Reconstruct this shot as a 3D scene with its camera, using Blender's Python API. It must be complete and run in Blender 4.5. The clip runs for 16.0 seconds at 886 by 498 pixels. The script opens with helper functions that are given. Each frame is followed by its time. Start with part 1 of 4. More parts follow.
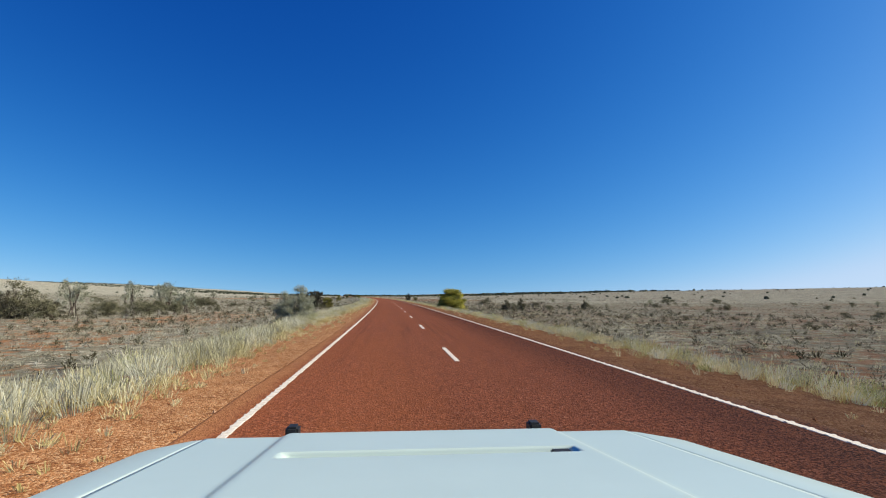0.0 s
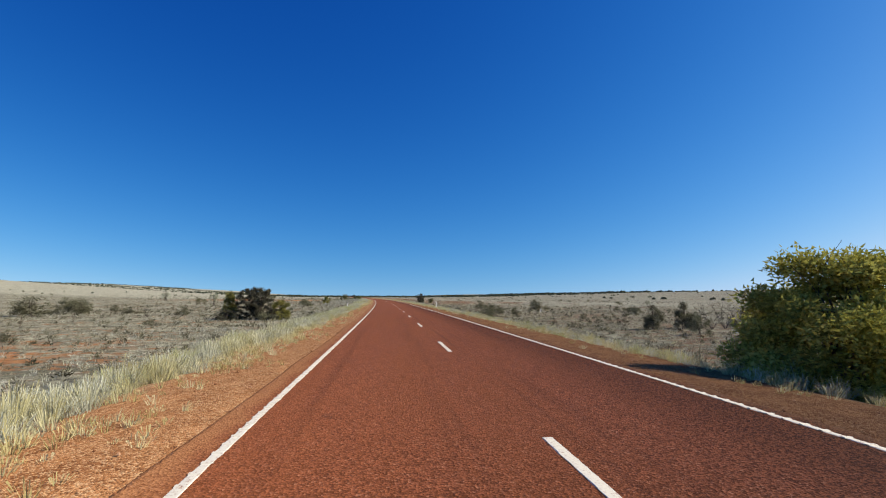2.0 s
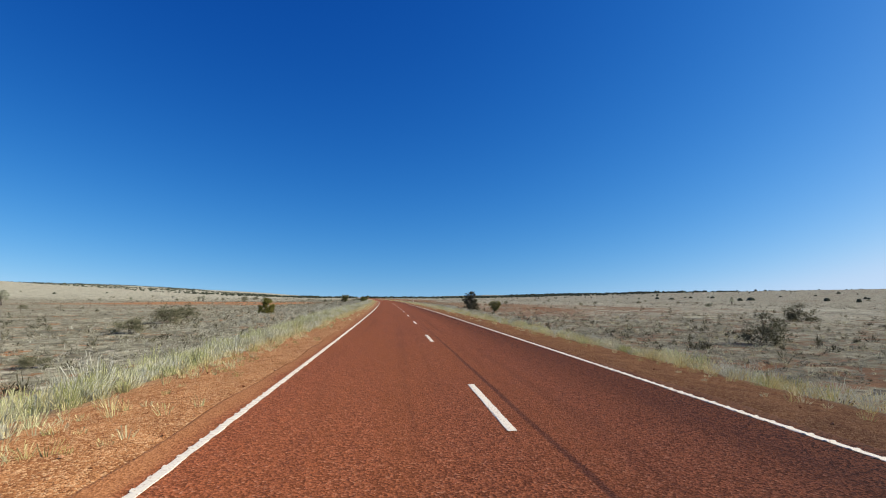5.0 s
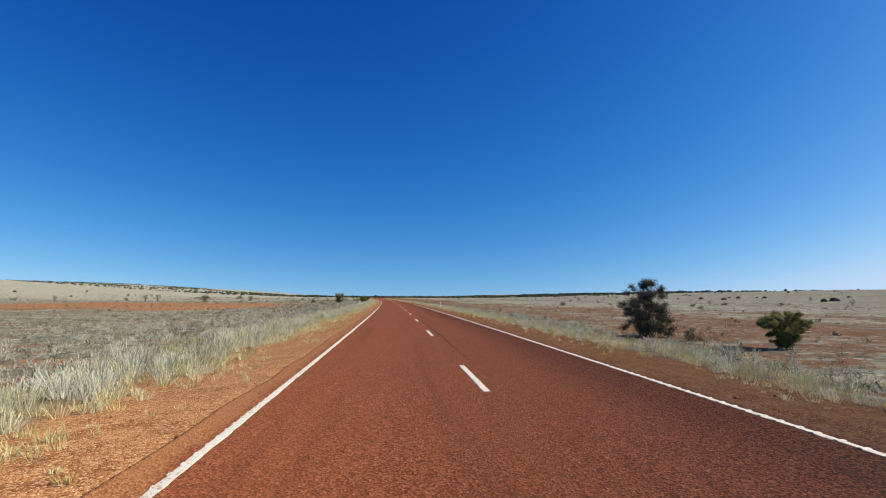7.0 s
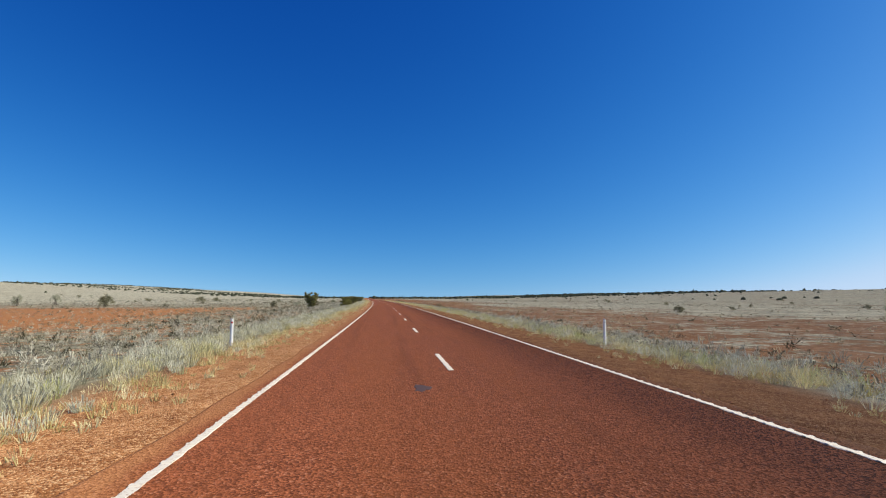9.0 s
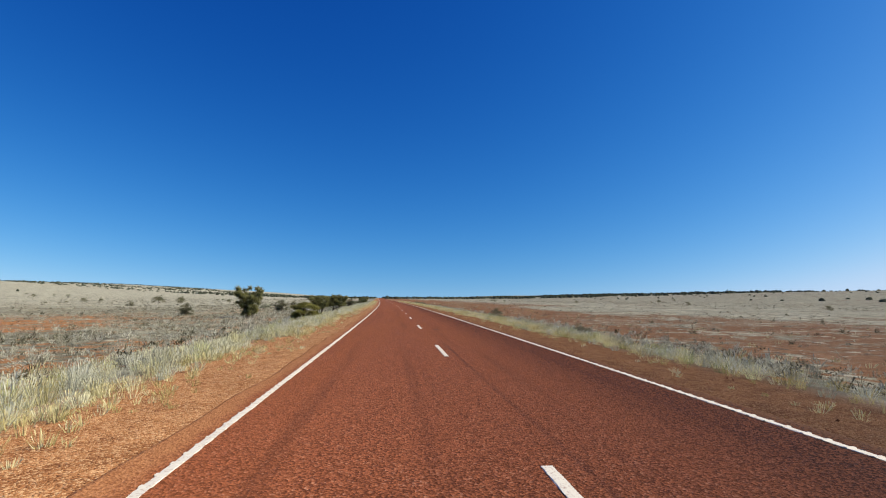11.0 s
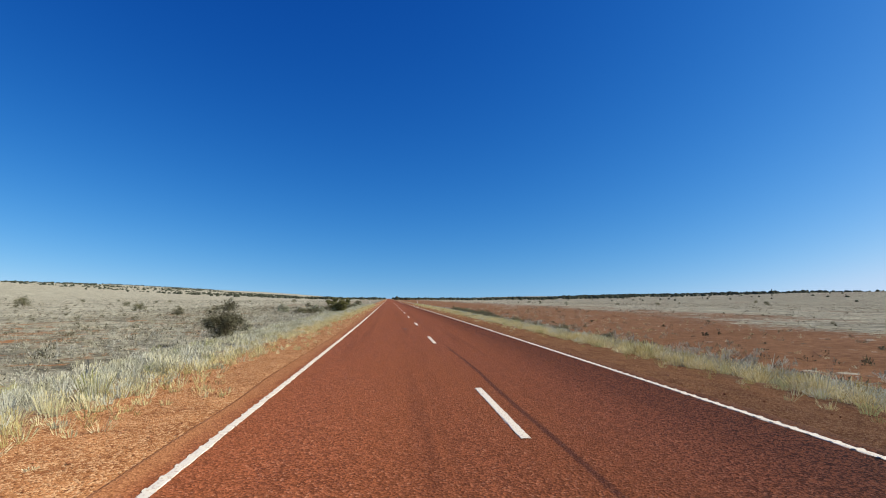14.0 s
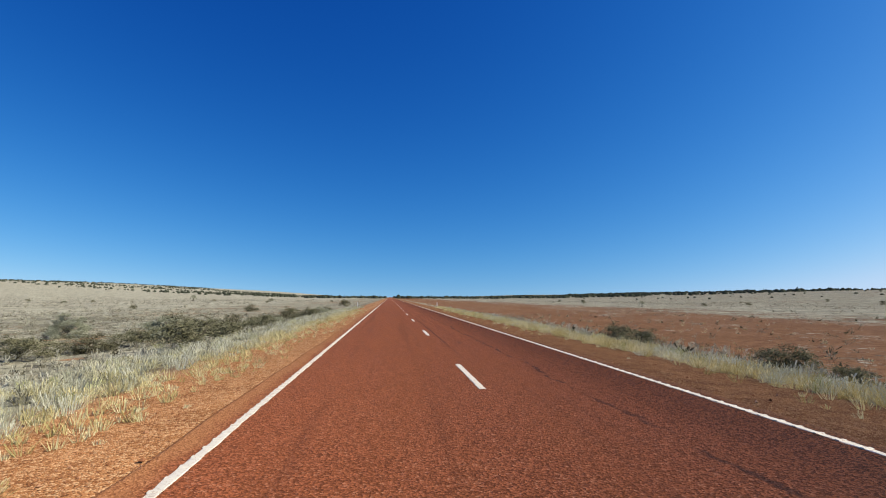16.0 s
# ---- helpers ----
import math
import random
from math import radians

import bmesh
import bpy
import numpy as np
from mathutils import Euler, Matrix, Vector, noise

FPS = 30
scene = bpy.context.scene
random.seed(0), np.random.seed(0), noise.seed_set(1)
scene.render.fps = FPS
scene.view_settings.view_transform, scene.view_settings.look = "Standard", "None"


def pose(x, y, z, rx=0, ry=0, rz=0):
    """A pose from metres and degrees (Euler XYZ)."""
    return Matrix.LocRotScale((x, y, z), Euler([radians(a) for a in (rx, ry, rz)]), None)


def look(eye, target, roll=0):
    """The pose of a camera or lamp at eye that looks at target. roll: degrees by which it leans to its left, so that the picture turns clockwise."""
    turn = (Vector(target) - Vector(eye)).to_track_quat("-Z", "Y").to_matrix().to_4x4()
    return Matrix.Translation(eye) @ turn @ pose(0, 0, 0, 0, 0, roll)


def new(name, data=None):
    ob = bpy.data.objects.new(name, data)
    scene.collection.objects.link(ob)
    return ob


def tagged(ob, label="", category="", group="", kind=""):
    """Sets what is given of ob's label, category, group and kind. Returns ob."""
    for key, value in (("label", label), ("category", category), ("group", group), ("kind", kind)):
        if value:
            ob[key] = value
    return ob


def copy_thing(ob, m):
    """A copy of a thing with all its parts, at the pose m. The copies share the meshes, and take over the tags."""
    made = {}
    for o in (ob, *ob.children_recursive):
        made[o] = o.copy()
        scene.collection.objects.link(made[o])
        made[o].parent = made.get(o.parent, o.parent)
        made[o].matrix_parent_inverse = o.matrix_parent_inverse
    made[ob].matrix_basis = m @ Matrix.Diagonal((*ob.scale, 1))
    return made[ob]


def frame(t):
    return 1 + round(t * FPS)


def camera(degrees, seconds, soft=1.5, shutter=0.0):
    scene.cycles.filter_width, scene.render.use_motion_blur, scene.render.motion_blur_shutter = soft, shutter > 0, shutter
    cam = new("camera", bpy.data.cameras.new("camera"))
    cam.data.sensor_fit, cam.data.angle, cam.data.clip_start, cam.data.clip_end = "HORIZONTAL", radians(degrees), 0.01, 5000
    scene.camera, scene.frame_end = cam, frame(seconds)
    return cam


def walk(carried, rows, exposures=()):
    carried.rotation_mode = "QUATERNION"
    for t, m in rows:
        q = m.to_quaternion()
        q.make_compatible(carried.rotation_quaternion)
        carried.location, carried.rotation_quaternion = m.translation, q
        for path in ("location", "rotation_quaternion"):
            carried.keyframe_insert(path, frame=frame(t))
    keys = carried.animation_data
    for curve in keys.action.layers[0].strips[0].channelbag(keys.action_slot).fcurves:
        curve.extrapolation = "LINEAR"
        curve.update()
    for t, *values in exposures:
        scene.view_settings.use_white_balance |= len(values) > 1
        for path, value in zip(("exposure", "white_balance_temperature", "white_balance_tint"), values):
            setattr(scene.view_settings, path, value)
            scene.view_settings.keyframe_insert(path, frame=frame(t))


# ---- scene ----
# ---- road axis: a gentle left bend that runs out into a straight ----
BEND, BEND_END = 5000.0, 533.0        # radius in metres, and where the straight begins
LANE = 3.38


def axis(s, u):
    """World x, y of a place s metres along the road and u metres right of its centre line."""
    s, u = np.asarray(s, float), np.asarray(u, float)
    a = np.clip(s, 0, BEND_END) / BEND
    past, before = np.maximum(s - BEND_END, 0), np.minimum(s, 0)
    x = -BEND * (1 - np.cos(a)) - np.sin(a) * past + u * np.cos(a)
    y = BEND * np.sin(a) + np.cos(a) * past + before + u * np.sin(a)
    return x, y


def turn_of(s):
    return min(max(s, 0), BEND_END) / BEND


def glide(v, rows):
    """Smooth value between rows of (v, value)."""
    return float(np.interp(v, [r[0] for r in rows], [r[1] for r in rows]))


# ---- camera ----
cam = camera(81.5, 16.0, soft=1.12, shutter=0.002)
CAM_U = ((0, -1.580), (0.5, -1.504), (1, -1.584), (1.5, -1.638), (2, -1.737), (2.5, -1.656), (3, -1.469), (3.5, -1.435), (4, -1.386), (6.5, -1.362), (7, -1.503), (7.5, -1.537), (8, -1.465), (8.5, -1.404), (9, -1.360), (11.5, -1.420), (12, -1.536), (12.5, -1.524), (13, -1.493), (13.5, -1.452), (14, -1.472), (14.5, -1.451), (15, -1.497), (15.5, -1.543), (16, -1.567))
CAM_PITCH = ((0, 5.23), (0.5, 5.58), (1, 5.45), (1.5, 5.55), (2, 5.32), (2.5, 5.45), (3, 5.37), (3.5, 5.73), (4, 5.50), (6.5, 5.26), (7, 5.35), (7.5, 5.57), (8, 5.42), (8.5, 5.43), (9, 5.43), (11.5, 5.44), (12, 5.61), (12.5, 5.57), (13, 5.45), (13.5, 5.57), (14, 5.53), (14.5, 5.61), (15, 5.50), (15.5, 5.61), (16, 5.37))
CAM_YAW = ((0, -5.67), (0.5, -5.24), (1, -5.23), (1.5, -5.44), (2, -5.89), (2.5, -6.07), (3, -5.47), (3.5, -5.62), (4, -5.57), (6.5, -5.09), (7, -5.18), (7.5, -5.71), (8, -5.89), (8.5, -5.86), (9, -6.05), (11.5, -5.18), (12, -5.62), (12.5, -5.54), (13, -5.61), (13.5, -5.54), (14, -5.44), (14.5, -5.43), (15, -5.53), (15.5, -5.54), (16, -5.88))
CAM_ROLL = ((0, 0.36), (0.5, 0.26), (1, 0.37), (1.5, 0.37), (2, 0.36), (2.5, 0.28), (3, 0.39), (3.5, 0.35), (4, 0.26), (6.5, 0.36), (7, 0.40), (7.5, 0.28), (8, 0.29), (8.5, 0.31), (9, 0.27), (11.5, 0.41), (12, 0.38), (12.5, 0.45), (13, 0.32), (13.5, 0.35), (14, 0.34), (14.5, 0.39), (15, 0.27), (15.5, 0.37), (16, 0.30))
path = []
for k in range(33):
    t = k * 0.5
    s = -0.21 + 34.8571 * t - 0.00343 * t * t - 0.000329 * t ** 3
    x, y = axis(s, glide(t, CAM_U))
    path.append((t, pose(float(x), float(y), 1.545, 90 + glide(t, CAM_PITCH), 0, math.degrees(turn_of(s)) + glide(t, CAM_YAW)) @ pose(0, 0, 0, 0, 0, glide(t, CAM_ROLL))))
walk(cam, path, exposures=[(0, 0.35), (16, 0.35)])

# ---- sky and sun ----
SUN_ELEVATION, SUN_FROM = radians(36), Vector((0.99, -0.12, 0)).normalized()
world = bpy.data.worlds.new("clear_sky")
scene.world = world
world.use_nodes = True
wn = world.node_tree.nodes
sky = wn.new("ShaderNodeTexSky")
sky.sky_type, sky.sun_disc = "NISHITA", False
sky.sun_elevation, sky.sun_rotation = SUN_ELEVATION, math.atan2(SUN_FROM.x, SUN_FROM.y)
sky.altitude, sky.air_density, sky.dust_density, sky.ozone_density = 200, 1.0, 0.8, 4.0
wn["Background"].inputs["Strength"].default_value = 0.0706
# dry inland air: pale towards the horizon, deep blue towards the zenith
wl = world.node_tree.links
coord, lift = wn.new("ShaderNodeTexCoord"), wn.new("ShaderNodeVectorMath")
lift.operation = "MULTIPLY_ADD"
lift.inputs[1].default_value, lift.inputs[2].default_value = (1, 1, 0.92), (0, 0, 0.125)
wl.new(coord.outputs["Generated"], lift.inputs[0])
unit = wn.new("ShaderNodeVectorMath")
unit.operation = "NORMALIZE"
wl.new(lift.outputs[0], unit.inputs[0])
wl.new(unit.outputs[0], sky.inputs[0])
split, join = wn.new("ShaderNodeSeparateColor"), wn.new("ShaderNodeCombineColor")
wl.new(sky.outputs[0], split.inputs[0])
for i, (power, gain, most) in enumerate(((3.4, 41.0, 0.54), (1.85, 3.5, 0.72), (1.1, 1.72, 0.94))):
    last = split.outputs[i]
    for kind, value in (("MULTIPLY", 0.09), ("POWER", power), ("MULTIPLY", gain), ("SMOOTH_MIN", most), ("MULTIPLY", 1 / 0.09)):
        node = wn.new("ShaderNodeMath")
        node.operation = kind
        wl.new(last, node.inputs[0])
        node.inputs[1].default_value = value
        if kind == "SMOOTH_MIN":
            node.inputs[2].default_value = 0.25
        last = node.outputs[0]
    wl.new(last, join.inputs[i])
wl.new(join.outputs[0], wn["Background"].inputs["Color"])
lamp = bpy.data.lights.new("sun", "SUN")
lamp.energy, lamp.angle, lamp.color = 5.0, radians(0.5), (1.0, 0.935, 0.79)
sun = new("sun", lamp)
way = Vector((SUN_FROM.x * math.cos(SUN_ELEVATION), SUN_FROM.y * math.cos(SUN_ELEVATION), math.sin(SUN_ELEVATION)))
sun.matrix_world = look(way * 200, (0, 0, 0))


# ---- node materials ----
class Mat:
    """A short hand for node materials."""

    def __init__(self, name):
        self.m = bpy.data.materials.new(name)
        self.m.use_nodes = True
        self.t = self.m.node_tree
        self.t.nodes.clear()

    def n(self, kind, ins=None, operation="", interpolation_type="", blend_type="", uv_map="", attribute_name=""):
        node = self.t.nodes.new("ShaderNode" + kind)
        if operation:
            node.operation = operation
        if interpolation_type:
            node.interpolation_type = interpolation_type
        if blend_type:
            node.blend_type = blend_type
        if uv_map:
            node.uv_map = uv_map
        if attribute_name:
            node.attribute_name = attribute_name
        for k, v in (ins or {}).items():
            self.put(node.inputs[k], v)
        return node

    def put(self, socket, v):
        if isinstance(v, bpy.types.NodeSocket):
            self.t.links.new(v, socket)
        elif hasattr(v, "outputs"):
            self.t.links.new(v.outputs[0], socket)
        else:
            socket.default_value = v

    def math(self, op, a, b=0.0, clamp=False):
        node = self.n("Math", {0: a, 1: b}, operation=op)
        node.use_clamp = clamp
        return node.outputs[0]

    def ramp(self, v, lo, hi, a=0.0, b=1.0):
        return self.n("MapRange", {0: v, 1: lo, 2: hi, 3: a, 4: b}, interpolation_type="SMOOTHSTEP").outputs[0]

    def mix(self, f, a, b, how="MIX"):
        node = self.n("MixRGB", {0: f, 1: a, 2: b}, blend_type=how)
        return node.outputs[0]

    def noise(self, vec, scale, detail=4.0, rough=0.55):
        return self.n("TexNoise", {"Vector": vec, "Scale": scale, "Detail": detail, "Roughness": rough}).outputs[0]

    def scaled(self, vec, sx, sy, sz=1.0):
        return self.n("Mapping", {"Vector": vec, "Scale": (sx, sy, sz)}).outputs[0]

    def end(self, colour, rough=0.8, metal=0.0, bump=None, strength=0.3, distance=0.02, spec=0.3, dusty=0.0):
        b = self.n("BsdfPrincipled", {"Base Color": colour, "Roughness": rough, "Metallic": metal, "Specular IOR Level": spec, "Diffuse Roughness": dusty})
        if bump is not None:
            bn = self.n("Bump", {"Height": bump, "Strength": strength, "Distance": distance})
            self.put(b.inputs["Normal"], bn)
        self.out(b)
        return self.m

    def out(self, shader):
        o = self.n("OutputMaterial")
        self.put(o.inputs[0], shader)


def c(r, g, b):
    return (r, g, b, 1.0)


def road_material():
    m = Mat("red_chip_seal")
    uv = m.n("UVMap", uv_map="UVMap").outputs[0]
    xy = m.n("SeparateXYZ", {0: uv})
    stones = m.n("TexVoronoi", {"Vector": uv, "Scale": 44.0, "Randomness": 1.0})
    tone = m.n("SeparateColor", {0: stones.outputs["Color"]}).outputs[0]
    base = m.mix(m.ramp(tone, 0.1, 0.95), c(0.125, 0.038, 0.016), c(0.33, 0.104, 0.045))
    pale = m.mix(m.ramp(tone, 0.93, 0.97, 0.0, 0.45), base, c(0.45, 0.22, 0.13))
    patches = m.noise(m.scaled(uv, 0.5, 0.05), 1.0, 3.0)
    worn = m.mix(m.ramp(patches, 0.35, 0.7, 0.0, 0.35), pale, c(0.24, 0.076, 0.024))
    worn = m.mix(m.ramp(xy.outputs[0], 0.9, 3.4, 0.0, 0.88), worn, m.mix(m.ramp(tone, 0.15, 0.85), c(0.024, 0.009, 0.005), c(0.20, 0.064, 0.026)))      # right lane coloured darker, for its shading seen towards the sun
    # bitumen bleeding in the wheel paths and along the joint beside the centre line
    streak = m.noise(m.scaled(uv, 3.0, 0.07), 1.0, 4.0, 0.6)
    wheel = m.math("ABSOLUTE", m.math("SUBTRACT", m.math("PINGPONG", m.math("ADD", xy.outputs[0], 1.74), 1.74), 0.87))
    w1 = m.math("MULTIPLY", m.ramp(wheel, 0.1, 0.5, 1.0, 0.0), m.ramp(streak, 0.45, 0.75, 0.0, 0.45))
    dark = m.mix(w1, worn, c(0.085, 0.028, 0.015))
    joint_at = m.math("ADD", m.math("SUBTRACT", xy.outputs[0], 0.22), m.math("MULTIPLY", m.noise(m.scaled(uv, 0.0, 0.12), 1.0, 2.0), -0.2))
    joint = m.ramp(m.math("ABSOLUTE", joint_at), 0.015, 0.07, 1.0, 0.0)
    broken = m.ramp(m.noise(m.scaled(uv, 0.0, 0.035), 1.0, 3.0), 0.42, 0.6)
    dark2 = m.mix(m.math("MULTIPLY", m.math("MULTIPLY", joint, broken), 0.62), dark, c(0.042, 0.018, 0.015))
    spots = m.ramp(m.noise(m.scaled(uv, 0.9, 0.32), 1.0, 5.0, 0.6), 0.68, 0.76, 0.0, 0.6)
    dark3 = m.mix(spots, dark2, c(0.05, 0.025, 0.02))
    # a tarred crack that wanders down the right lane towards the end
    crack = m.math("ABSOLUTE", m.math("SUBTRACT", m.math("SUBTRACT", xy.outputs[0], 1.2), m.math("MULTIPLY", m.noise(m.scaled(uv, 0.15, 0.3), 1.0, 5.0, 0.7), 0.8)))
    crack = m.math("MULTIPLY", m.ramp(crack, 0.02, 0.075, 1.0, 0.0), m.ramp(xy.outputs[1], 553.0, 560.0, 0.0, 0.7))
    crack = m.math("MULTIPLY", crack, m.ramp(m.noise(m.scaled(uv, 2.0, 0.7), 1.0, 4.0, 0.7), 0.4, 0.56))
    dark3 = m.mix(crack, dark3, c(0.03, 0.017, 0.014))
    # mask for the backlit shading put into the colour of the right edge
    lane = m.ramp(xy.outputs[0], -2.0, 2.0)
    # red dust and grit spilled over the ragged edges of the seal; the right edge is coloured darker as backlit
    edge = m.math("ADD", m.math("ABSOLUTE", xy.outputs[0]), m.math("MULTIPLY", m.math("SUBTRACT", m.noise(m.scaled(uv, 2.0, 0.6), 1.0, 5.0, 0.65), 0.5), 0.7))
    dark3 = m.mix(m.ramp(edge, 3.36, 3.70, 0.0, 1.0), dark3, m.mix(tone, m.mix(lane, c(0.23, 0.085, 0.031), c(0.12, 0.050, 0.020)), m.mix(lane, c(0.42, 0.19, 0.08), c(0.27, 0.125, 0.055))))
    h = m.math("ADD", stones.outputs["Distance"], m.math("MULTIPLY", m.noise(uv, 90.0, 2.0), 0.4))
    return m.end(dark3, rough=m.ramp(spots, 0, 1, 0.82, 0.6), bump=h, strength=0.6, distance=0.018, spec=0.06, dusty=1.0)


def ground_material():
    m = Mat("red_soil_and_dry_litter")
    uv = m.n("UVMap", uv_map="UVMap").outputs[0]
    a = m.math("ABSOLUTE", m.n("SeparateXYZ", {0: uv}).outputs[0])
    cover = m.n("Attribute", attribute_name="cover").outputs["Fac"]
    pale = m.n("Attribute", attribute_name="pale").outputs["Fac"]
    big = m.noise(uv, 0.022, 5.0, 0.6)
    mid = m.noise(uv, 0.13, 5.0, 0.6)
    fine = m.noise(uv, 1.6, 5.0, 0.65)
    grit = m.n("TexVoronoi", {"Vector": uv, "Scale": 38.0})
    tone = m.n("SeparateColor", {0: grit.outputs["Color"]}).outputs[0]
    soil = m.mix(m.ramp(fine, 0.3, 0.7), c(0.25, 0.100, 0.037), c(0.44, 0.205, 0.084))
    # soil and pebbles right of the road coloured darker, as ground seen against the sun
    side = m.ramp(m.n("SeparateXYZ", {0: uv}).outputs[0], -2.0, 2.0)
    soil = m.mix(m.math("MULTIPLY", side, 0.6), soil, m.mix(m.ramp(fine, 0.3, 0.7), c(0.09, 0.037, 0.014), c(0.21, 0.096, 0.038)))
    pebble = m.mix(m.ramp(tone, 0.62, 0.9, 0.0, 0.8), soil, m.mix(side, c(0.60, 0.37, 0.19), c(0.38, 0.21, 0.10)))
    dark_pebble = m.mix(m.ramp(tone, 0.0, 0.34, 0.8, 0.0), pebble, c(0.12, 0.042, 0.016))
    brown = m.mix(m.ramp(m.math("ADD", m.math("MULTIPLY", mid, 0.5), m.math("MULTIPLY", fine, 0.5)), 0.36, 0.64), c(0.115, 0.069, 0.041), c(0.25, 0.148, 0.088))
    orange = m.n("Attribute", attribute_name="orange").outputs["Fac"]
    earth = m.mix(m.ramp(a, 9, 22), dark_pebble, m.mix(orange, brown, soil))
    streak = m.noise(m.scaled(uv, 1.0, 0.75), 1.3, 6.0, 0.75)
    speck = m.noise(uv, 0.55, 6.0, 0.75)
    litter_dull = m.mix(m.ramp(streak, 0.32, 0.66), c(0.135, 0.122, 0.083), c(0.305, 0.282, 0.198))
    litter_pale = m.mix(m.ramp(streak, 0.3, 0.66), c(0.26, 0.24, 0.172), c(0.41, 0.385, 0.29))
    litter = m.mix(m.ramp(m.math("ADD", pale, m.math("MULTIPLY", m.math("SUBTRACT", mid, 0.5), 1.4)), 0.2, 0.8), litter_dull, litter_pale)
    patch = m.math("ADD", m.math("MULTIPLY", m.noise(uv, 0.33, 4.0, 0.6), 0.6), m.math("MULTIPLY", m.noise(uv, 0.075, 3.0, 0.6), 0.4))
    shade = m.ramp(patch, 0.38, 0.62, 0.62, 1.32)
    litter = m.mix(1.0, litter, m.n("CombineColor", {0: shade, 1: shade, 2: m.math("MULTIPLY", shade, 0.97)}), "MULTIPLY")
    lay = m.math("ADD", m.math("ADD", cover, m.math("MULTIPLY", m.math("SUBTRACT", big, 0.5), 1.3)),
                 m.math("ADD", m.math("MULTIPLY", m.math("SUBTRACT", mid, 0.5), 1.5), m.math("MULTIPLY", m.math("SUBTRACT", speck, 0.5), 3.6)))
    mask = m.math("MULTIPLY", m.ramp(lay, 0.32, 0.68), m.ramp(a, 5.6, 8.0))
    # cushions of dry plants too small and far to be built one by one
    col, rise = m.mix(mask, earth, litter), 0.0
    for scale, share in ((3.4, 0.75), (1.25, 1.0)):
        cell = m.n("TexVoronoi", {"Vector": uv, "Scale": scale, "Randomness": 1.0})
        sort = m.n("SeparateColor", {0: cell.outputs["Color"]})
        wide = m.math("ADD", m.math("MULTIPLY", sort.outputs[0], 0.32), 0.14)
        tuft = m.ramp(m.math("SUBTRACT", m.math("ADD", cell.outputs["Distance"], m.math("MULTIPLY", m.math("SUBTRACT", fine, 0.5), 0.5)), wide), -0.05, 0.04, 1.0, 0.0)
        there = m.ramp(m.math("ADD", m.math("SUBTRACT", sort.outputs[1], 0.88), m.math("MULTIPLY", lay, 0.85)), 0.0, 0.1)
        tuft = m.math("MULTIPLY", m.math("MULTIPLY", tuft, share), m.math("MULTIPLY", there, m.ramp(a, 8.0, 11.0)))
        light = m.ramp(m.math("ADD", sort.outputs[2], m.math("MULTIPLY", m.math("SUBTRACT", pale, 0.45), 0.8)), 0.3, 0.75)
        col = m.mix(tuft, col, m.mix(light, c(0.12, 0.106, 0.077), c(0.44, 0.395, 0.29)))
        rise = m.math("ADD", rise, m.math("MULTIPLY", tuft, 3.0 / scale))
    h = m.math("ADD", m.math("MULTIPLY", m.noise(uv, 30.0, 3.0, 0.8), 0.35), m.math("MULTIPLY", m.math("MINIMUM", grit.outputs["Distance"], 0.6), -0.5))
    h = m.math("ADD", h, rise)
    return m.end(col, rough=0.95, bump=h, strength=0.8, distance=0.06, spec=0.05, dusty=m.ramp(a, 6.0, 12.0, 1.0, 0.25))


def foliage_material(name, colours, translucent=0.4, stops=None, soft=0.45):
    """Leaf or blade colours picked by the tint of each clump and again leaf by leaf."""
    m = Mat(name)
    tint = m.n("Attribute", attribute_name="tint").outputs["Fac"]
    isle = m.n("NewGeometry").outputs["Random Per Island"]
    v = m.math("ADD", m.math("MULTIPLY", tint, 0.88), m.math("MULTIPLY", isle, 0.12))
    ramp = m.n("ValToRGB", {0: v})
    e = ramp.color_ramp.elements
    while len(e) < len(colours):
        e.new(0.5)
    for i, col in enumerate(colours):
        e[i].position = stops[i] if stops else i / (len(colours) - 1)
        e[i].color = c(*col)
    # blades too fine to see singly: lit as one soft tussock, by what falls on them and by what comes through them
    normal = m.n("NewGeometry").outputs["Normal"]
    flat = m.n("VectorMath", {0: normal, 1: (1 - soft, 1 - soft, 1 - soft)}, operation="MULTIPLY")
    lean, under = (m.n("VectorMath", {0: m.n("VectorMath", {0: flat, 1: (0, 0, way)}, operation="ADD")}, operation="NORMALIZE").outputs[0] for way in (soft, -soft))
    d = m.n("BsdfDiffuse", {"Color": ramp.outputs[0], "Roughness": 0.6, "Normal": lean})
    tr = m.n("BsdfTranslucent", {"Color": ramp.outputs[0], "Normal": under})
    m.out(m.n("MixShader", {0: translucent, 1: d, 2: tr}))
    return m.m


